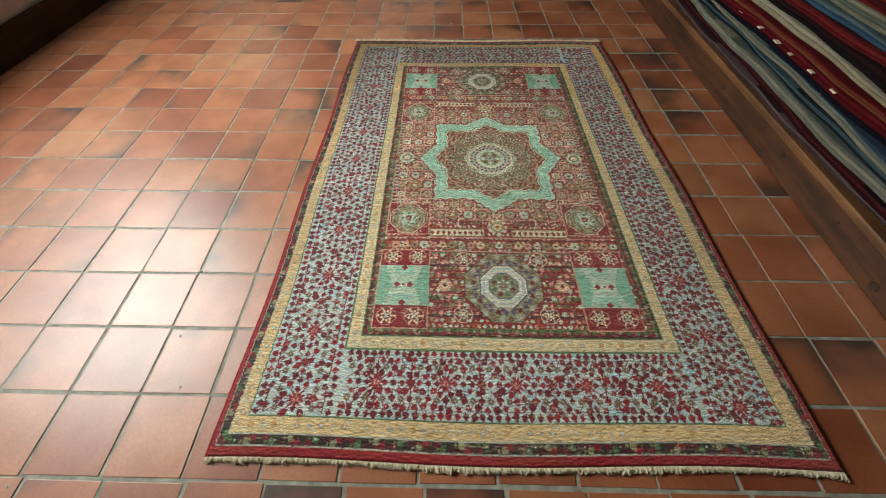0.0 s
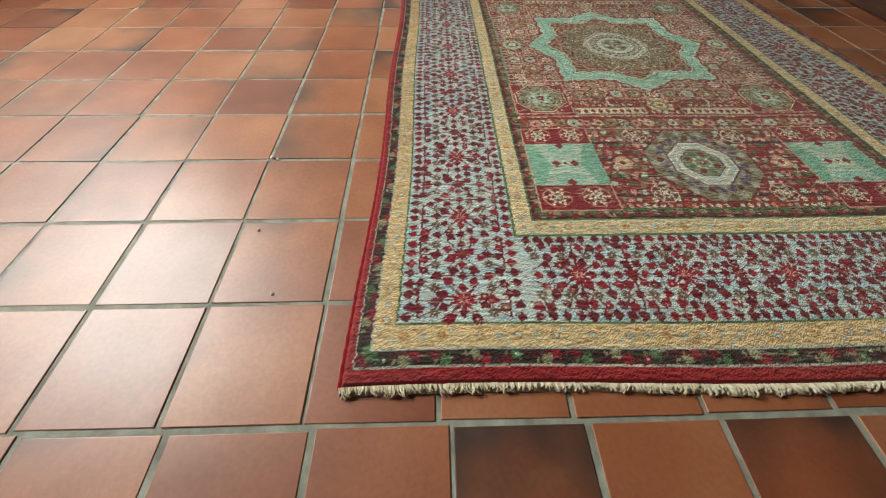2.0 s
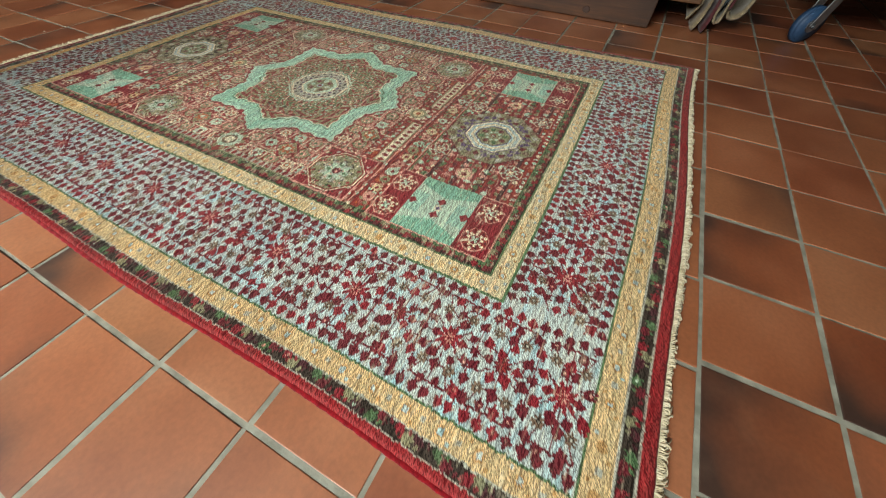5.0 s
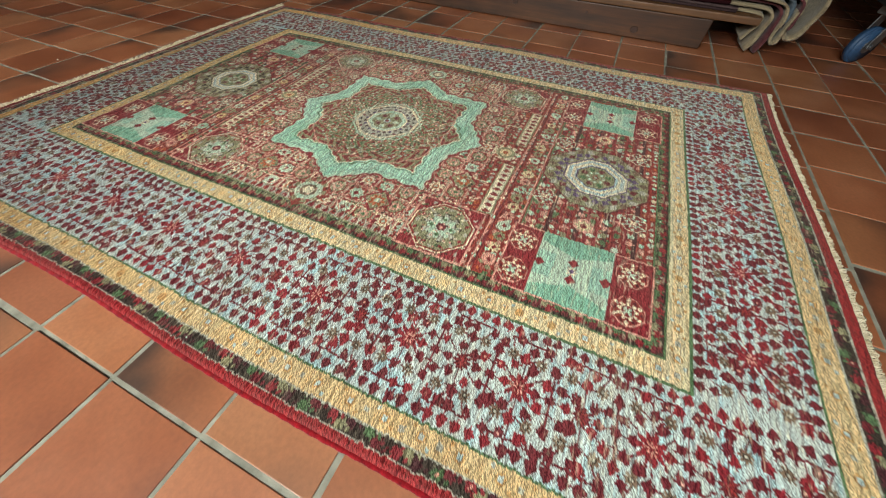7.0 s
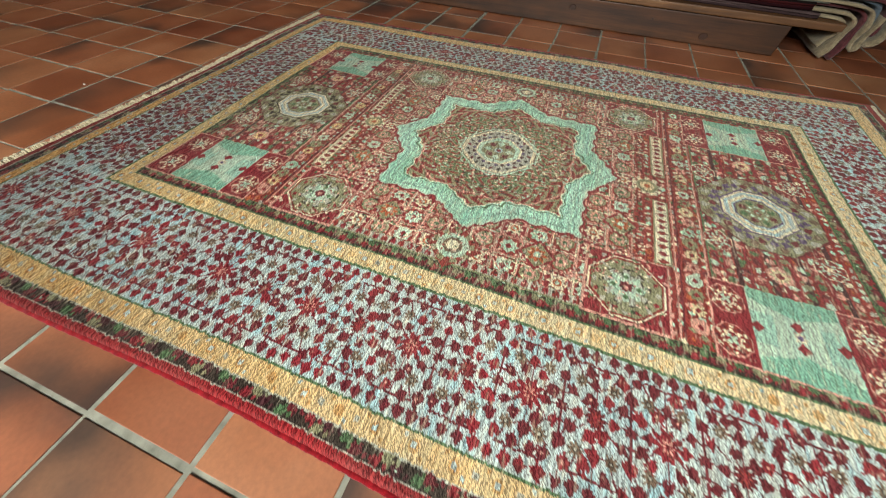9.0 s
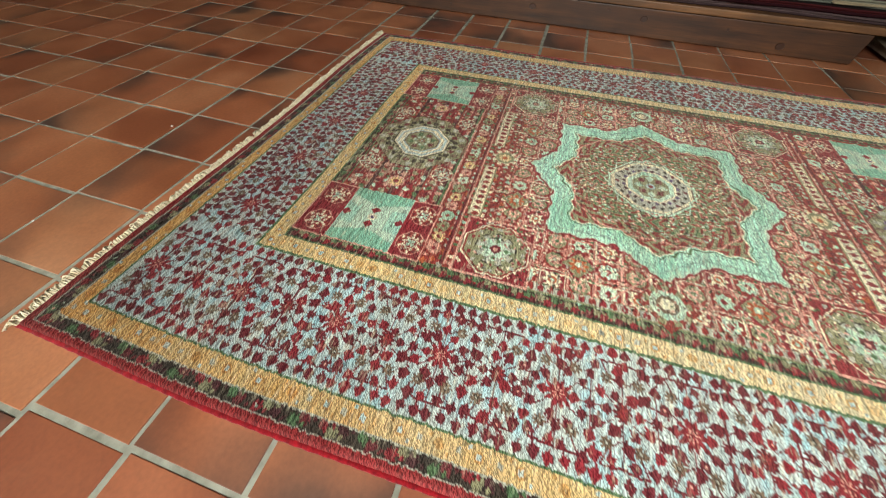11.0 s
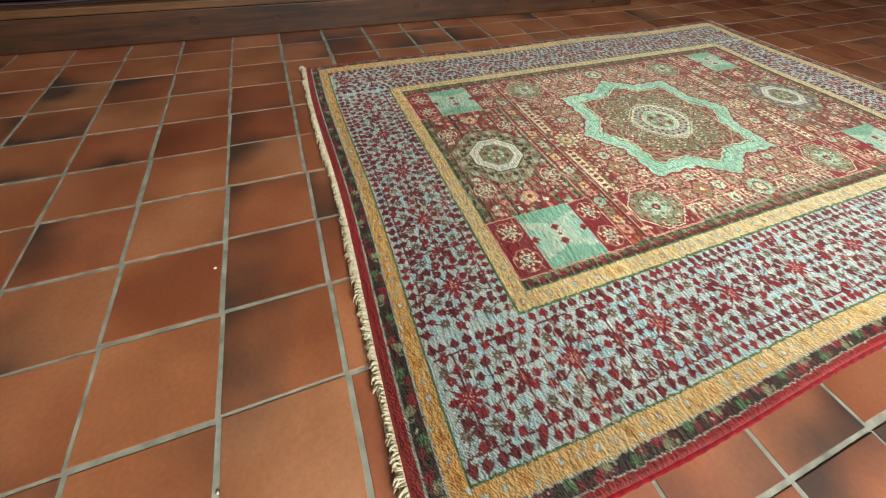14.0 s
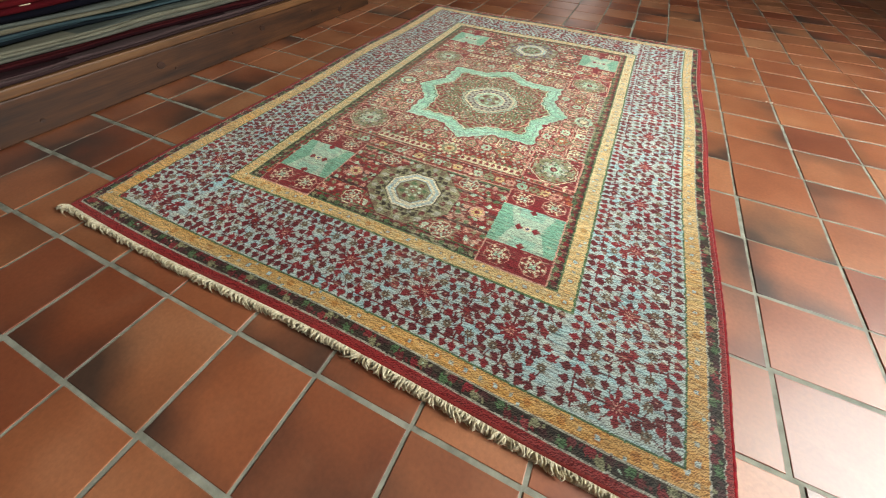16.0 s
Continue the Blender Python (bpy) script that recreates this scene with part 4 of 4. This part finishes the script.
for i, (th, dx, cols, label) in enumerate(STACK):
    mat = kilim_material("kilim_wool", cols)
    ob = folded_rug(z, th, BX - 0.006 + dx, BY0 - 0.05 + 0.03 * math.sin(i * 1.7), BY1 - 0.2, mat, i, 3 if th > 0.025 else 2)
    tagged(ob, label, "folded rug", "stacked folded rugs")
    if "navy" in label:
        # a row of white stitches along the crimson fold
        rs = random.Random(3)
        for k in range(11):
            bm = bmesh.new()
            y = 1.55 + k * 0.105 + rs.uniform(-0.02, 0.02)
            box(bm, BX + dx - 0.013, y, z + th * 0.66, BX + dx + 0.006, y + rs.uniform(0.018, 0.03), z + th * 0.66 + 0.004, 0.0015, 1)
            part("stitch", bm, FRINGE, ob, "white wool stitch")
    z += th

# ---------------------------------------------------------------- kilim ends that hang over the deck's end


def ribbon(name, points, x0, x1, thick, mat, seed, parent=None, label=""):
    """A strip of cloth along a line in the y-z plane, as wide as x0 to x1, with a wavy edge and real thickness."""
    rng = random.Random(seed)
    pts = []
    for a, b in zip(points, points[1:]):
        pts += [Vector(a).lerp(Vector(b), t / 5) for t in range(5)]
    pts.append(Vector(points[-1]))
    for _ in range(5):
        pts = [pts[0]] + [(pts[i - 1] + pts[i] * 2 + pts[i + 1]) / 4 for i in range(1, len(pts) - 1)] + [pts[-1]]
    bm = bmesh.new()
    n, ph = 14, rng.random() * 6
    rows = []
    for i, p in enumerate(pts):
        d = (pts[min(i + 1, len(pts) - 1)] - pts[max(i - 1, 0)]).normalized()
        nrm = Vector((-d.y, d.x))
        top, low = [], []
        for j in range(n + 1):
            x = x0 + (x1 - x0) * j / n + 0.006 * math.sin(i * 0.9 + ph) * (1 - j / n)
            sway = 0.006 * math.sin(j * 1.1 + ph + i * 0.2) * i / len(pts)
            for row, sgn in ((top, 0.5), (low, -0.5)):
                q = p + nrm * (thick * sgn + sway)
                row.append(bm.verts.new((x, q.x, q.y)))
        rows.append(top + low[::-1])
    for a, b in zip(rows, rows[1:]):
        m = len(a)
        for j in range(m):
            bm.faces.new((a[j], a[(j + 1) % m], b[(j + 1) % m], b[j]))
    bm.faces.new(rows[0][::-1]), bm.faces.new(rows[-1])
    bmesh.ops.recalc_face_normals(bm, faces=bm.faces)
    return part(name, bm, mat, parent, label, True)


CREAM_CLOTH = wool_material("cream_cloth", lin(116, 102, 80), lin(150, 136, 110))
BLUE_CLOTH = wool_material("slate_cloth", lin(52, 62, 74), lin(92, 104, 112))
WINE_CLOTH = wool_material("wine_cloth", lin(66, 30, 34), lin(96, 52, 54))
E0 = BY0 - 0.13
DRAPES = [
    ([(0.95, 0.164), (E0, 0.166), (E0 - 0.062, 0.152), (E0 - 0.070, 0.10), (E0 - 0.062, 0.050), (E0 - 0.082, 0.040), (E0 - 0.092, 0.07), (E0 - 0.088, 0.14)], 0.006, CREAM_CLOTH, "cream kilim edge turned up in a narrow loop"),
    ([(0.95, 0.180), (E0 - 0.01, 0.184), (E0 - 0.088, 0.175), (E0 - 0.094, 0.13), (E0 - 0.088, 0.09)], 0.006, WINE_CLOTH, "short wine kilim end hanging down"),
    ([(0.95, 0.126), (E0 + 0.02, 0.127), (E0 - 0.015, 0.118), (E0 - 0.004, 0.07), (E0 + 0.02, 0.046)], 0.006, CREAM_CLOTH, "cream kilim end hanging over the deck"),
    ([(0.95, 0.140), (E0 + 0.01, 0.141), (E0 - 0.036, 0.126), (E0 - 0.03, 0.07), (E0 - 0.012, 0.012)], 0.007, CREAM_CLOTH, "long cream kilim end that nearly reaches the floor"),
    ([(0.95, 0.155), (E0, 0.156), (E0 - 0.052, 0.140), (E0 - 0.058, 0.08), (E0 - 0.045, 0.008)], 0.007, WINE_CLOTH, "wine and grey kilim end hanging down"),
    ([(0.95, 0.172), (E0, 0.174), (E0 - 0.075, 0.165), (E0 - 0.082, 0.11), (E0 - 0.07, 0.064)], 0.008, BLUE_CLOTH, "slate blue kilim end hanging down"),
    ([(0.95, 0.19), (E0 - 0.02, 0.195), (E0 - 0.098, 0.185), (E0 - 0.108, 0.12), (E0 - 0.098, 0.066), (E0 - 0.125, 0.05), (E0 - 0.155, 0.08), (E0 - 0.165, 0.16), (E0 - 0.13, 0.24)], 0.008, CREAM_CLOTH, "cream kilim looped back on itself over the deck's end"),
]
for i, (line, thick, mat, label) in enumerate(DRAPES):
    tagged(ribbon("hanging_kilim", line, BX + 0.012 + 0.006 * i, BX + 0.55, thick, mat, i), label, "kilim", "kilim ends over the deck")


def trolley():
    steel = plain("worn_steel", lin(110, 112, 116), lin(160, 160, 160), 0.4, 30, 0.9)
    dark = plain("dark_painted_steel", lin(28, 28, 30), lin(42, 42, 44), 0.5, 12)
    blue = plain("blue_rubber", lin(34, 58, 88), lin(52, 84, 120), 0.55, 20)
    t = new("trolley")
    tagged(t, "dark steel trolley on blue-tyred swivel castors", "trolley")
    bm = bmesh.new()
    box(bm, 1.22, -0.45, 0.165, 2.1, 0.33, 0.20, 0.006)
    part("deck", bm, dark, t, "dark painted steel deck")
    # panels carried up tall so that they shade the floor behind
    for x0, y0, x1, y1, name in ((1.25, 0.29, 2.1, 0.31, "side_panel"), (1.25, -0.44, 2.1, -0.42, "side_panel"), (1.24, -0.42, 1.26, 0.29, "end_panel"), (2.08, -0.42, 2.10, 0.29, "end_panel")):
        bm = bmesh.new()
        box(bm, x0, y0, 0.20, x1, y1, 0.95, 0.004)
        part(name, bm, dark, t)
    c = Vector((1.275, 0.285, 0.055))
    turn = Matrix.Translation(c) @ Matrix.Rotation(radians(-52), 4, "Z")
    bm = bmesh.new()
    bmesh.ops.create_cone(bm, cap_ends=True, segments=32, radius1=0.054, radius2=0.054, depth=0.03, matrix=turn @ Matrix.Rotation(math.pi / 2, 4, "X"))
    bmesh.ops.bevel(bm, geom=[e for e in bm.edges if len(e.link_faces) == 2 and any(len(f.verts) > 4 for f in e.link_faces)], offset=0.007, segments=3, affect="EDGES")
    wheel = part("wheel", bm, blue, t, "blue rubber tyre", True)
    bm = bmesh.new()
    bmesh.ops.create_cone(bm, cap_ends=True, segments=20, radius1=0.024, radius2=0.02, depth=0.038, matrix=turn @ Matrix.Rotation(math.pi / 2, 4, "X"))
    part("hub", bm, steel, wheel, "grey steel hub")
    bm = bmesh.new()
    for sy in (-1, 1):
        r = bmesh.ops.create_cube(bm, size=1, matrix=turn @ Matrix.Translation((0.012, sy * 0.022, 0.042)) @ Matrix.Rotation(0.25, 4, "Y") @ Matrix.Diagonal((0.036, 0.004, 0.1, 1)))
    bmesh.ops.create_cube(bm, size=1, matrix=turn @ Matrix.Translation((0.02, 0, 0.096)) @ Matrix.Diagonal((0.07, 0.06, 0.022, 1)))
    bmesh.ops.bevel(bm, geom=list(bm.edges), offset=0.0012, segments=1, affect="EDGES")
    part("fork", bm, steel, t, "pressed steel castor fork")
    bm = bmesh.new()
    bmesh.ops.create_cone(bm, cap_ends=True, segments=12, radius1=0.008, radius2=0.007, depth=0.06, matrix=turn @ Matrix.Rotation(math.pi / 2, 4, "X"))
    part("axle", bm, steel, t)


trolley()

# ---------------------------------------------------------------- the tiled floor, tile by tile
PITCH, GAP, TH = 0.157, 0.0080, 0.012
TX0, TY0 = -0.519, 0.566
floor_bm = bmesh.new()
box(floor_bm, WX, SY, -0.12, EX, NY, -0.0013)
FLOOR = part("floor", floor_bm, GROUT)
tagged(FLOOR, "terracotta quarry tile floor with grey cement joints", "floor", kind="structure")


def tile_shape(s):
    h, b = (PITCH - GAP) / 2 + s, 0.0010
    verts = []
    for r, z in ((h, -TH), (h, -0.0006), (h - b * 0.35, -0.0002), (h - b, 0.0)):
        verts += [(-r, -r, z), (r, -r, z), (r, r, z), (-r, r, z)]
    faces = [(12, 13, 14, 15)]
    for ring in range(3):
        for j in range(4):
            k = (j + 1) % 4
            faces.append((ring * 4 + j, ring * 4 + k, ring * 4 + 4 + k, ring * 4 + 4 + j))
    return verts, faces


def place_attribute(me, local):
    at = me.attributes.new("tile_place", "FLOAT_VECTOR", "POINT")
    at.data.foreach_set("vector", [c / (PITCH / 2) for p in local for c in p])


def tile_mesh(s):
    me = bpy.data.meshes.new("tile")
    v, f = tile_shape(s)
    me.from_pydata(v, [], f)
    me.materials.append(TILE)
    place_attribute(me, v)
    return me


tile_meshes = [tile_mesh(s) for s in (0.0, 0.0006, -0.0007)]
# tiles that the kiln burnt: column and row, how far, and towards which side (degrees from +x)
BURNT = {
    (-8, 11): (0.75, 45), (-7, 7): (0.72, 30), (-6, 5): (0.8, 160), (-6, 10): (0.7, 160), (-5, 4): (0.66, 180), (-5, 6): (0.7, 0), (-5, 8): (0.72, 170),
    (-5, 9): (0.7, 90), (-3, 3): (0.48, 10), (-3, 12): (0.72, 45), (-2, 2): (0.5, 90), (-2, 5): (0.72, -60), (-2, 6): (0.6, -20), (-1, 3): (0.5, 215),
    (-1, 4): (0.55, 180), (-1, 7): (0.74, 100), (-1, 8): (0.72, 30), (-1, 11): (0.6, 0), (0, 5): (0.66, 150), (0, 8): (0.72, 235), (0, 9): (0.7, 195), (1, -1): (0.86, 100),
    (1, 12): (0.7, 50), (1, 13): (0.45, -90), (2, 12): (0.66, 90), (3, -1): (0.78, 80), (3, 11): (0.5, 60), (3, 12): (0.64, 95), (4, -1): (0.64, -45), (4, 11): (0.76, 120),
    (4, 12): (0.72, 40), (4, 14): (0.66, 80), (5, 12): (0.62, 50), (6, 12): (0.66, 50), (7, 10): (0.6, -30), (7, 12): (0.6, 135), (7, 15): (0.7, 180), (7, 16): (0.7, -30),
    (8, 1): (0.86, 60), (9, 1): (0.8, 90), (8, 13): (0.6, 120), (8, 14): (0.7, 50), (9, 7): (0.72, 100), (9, 8): (0.8, 140), (9, 9): (0.7, 220), (9, 10): (0.72, 60), (9, 11): (0.72, -40), (2, -2): (0.66, 150),
}
rng = random.Random(11)
far_v, far_f, far_p, far_b = [], [], [], []
count = 0
for j in range(-32, 38):
    slip = rng.gauss(0, 0.003)
    for i in range(-11, 24):
        cy = TY0 + (j + 0.5) * 0.158 - 0.022 * max(0.0, min(1.0, (j - 6.5) / 5))
        far = (cy - TY0) / 1.9
        wide = 0.1600 - 0.0040 * max(-0.5, min(1.6, far)) if i >= 0 else 0.1650
        deep = 0.1536 if 6 < j < 12 else 0.158
        cx = TX0 + (0.012 if j < 0 else 0.0) - (0.010 if j > 10 else 0.0) - 0.012 * far + (i + 0.5) * wide
        cy += 0.016 * (cx + 0.53) * max(0.0, min(1.0, (j - 6.5) / 5))
        if not (WX - 0.06 < cx < EX - 0.05 and SY + 0.05 < cy < NY - 0.05):
            continue
        known = -7 <= i <= 9 and -2 <= j <= 13
        burn = min(1.0, max(0.0, rng.gauss(0.18, 0.12) if known else rng.gauss(0.40, 0.20)))
        burn, side = BURNT.get((i, j), (burn, rng.uniform(0, 360)))
        tone = (burn, (side % 360) / 360, rng.random())
        m = pose(cx + rng.gauss(0, 0.0008) + slip * 0.3, cy + rng.gauss(0, 0.0008), max(-0.0003, rng.gauss(0.0001, 0.0003)), rng.uniform(-0.2, 0.2), rng.uniform(-0.2, 0.2), rng.gauss(0, 0.2)) @ Matrix.Diagonal(((wide - 0.0070) / (PITCH - GAP), (deep - 0.0070) / (PITCH - GAP), 1, 1))
        under = -0.40 < cx < 0.70 and 0.70 < cy < 2.32
        near = -1.45 < cx < 1.15 and -0.15 < cy < 3.3 and not under
        if near and count < 300:
            ob = new("tile", tile_meshes[rng.randrange(3)])
            ob.parent = FLOOR
            ob.matrix_basis = m
            ob.color = (*tone, 1)
            count += 1
        else:
            v, f = tile_shape(rng.choice((0.0, 0.0006, -0.0007)))
            base = len(far_v)
            far_p += v
            far_b += tone * len(v)
            far_v += [tuple(m @ Vector(p)) for p in v]
            far_f += [tuple(base + q for q in face) for face in f]
me = bpy.data.meshes.new("outer_tiles")
me.from_pydata(far_v, [], far_f)
place_attribute(me, far_p)
me.attributes.new("tile_burn", "FLOAT_VECTOR", "POINT").data.foreach_set("vector", far_b)
me.materials.append(TILE)
ob = new("outer_tiles", me)
ob.parent = FLOOR
ob.color = (0, 0, 0, 1)
ob["kind"] = "stuff"

# ---------------------------------------------------------------- plaster crumbs on the tiles
CRUMB = plain("plaster_crumb", lin(206, 202, 192), lin(232, 228, 220), 0.95, 60)
rng = random.Random(8)
for x, y, r in ((-0.684, 1.046, 0.0042), (-0.672, 1.040, 0.0030), (-0.690, 1.038, 0.0024), (-0.655, 0.86, 0.0026), (-0.60, 0.74, 0.0024), (0.02, 2.62, 0.0026), (-0.31, 2.60, 0.0018), (-0.86, 0.55, 0.0022), (-0.07, 2.93, 0.0018)):
    bm = bmesh.new()
    bmesh.ops.create_icosphere(bm, subdivisions=2, radius=r)
    for v in bm.verts:
        v.co *= 0.75 + 0.5 * rng.random()
        v.co.z *= 0.7
    ob = part("plaster_crumb", bm, CRUMB)
    ob.matrix_basis = pose(x, y, r * 0.55, 0, 0, rng.random() * 360)
    tagged(ob, "tiny white plaster crumb lying on the tiles", "crumb", "plaster crumbs")
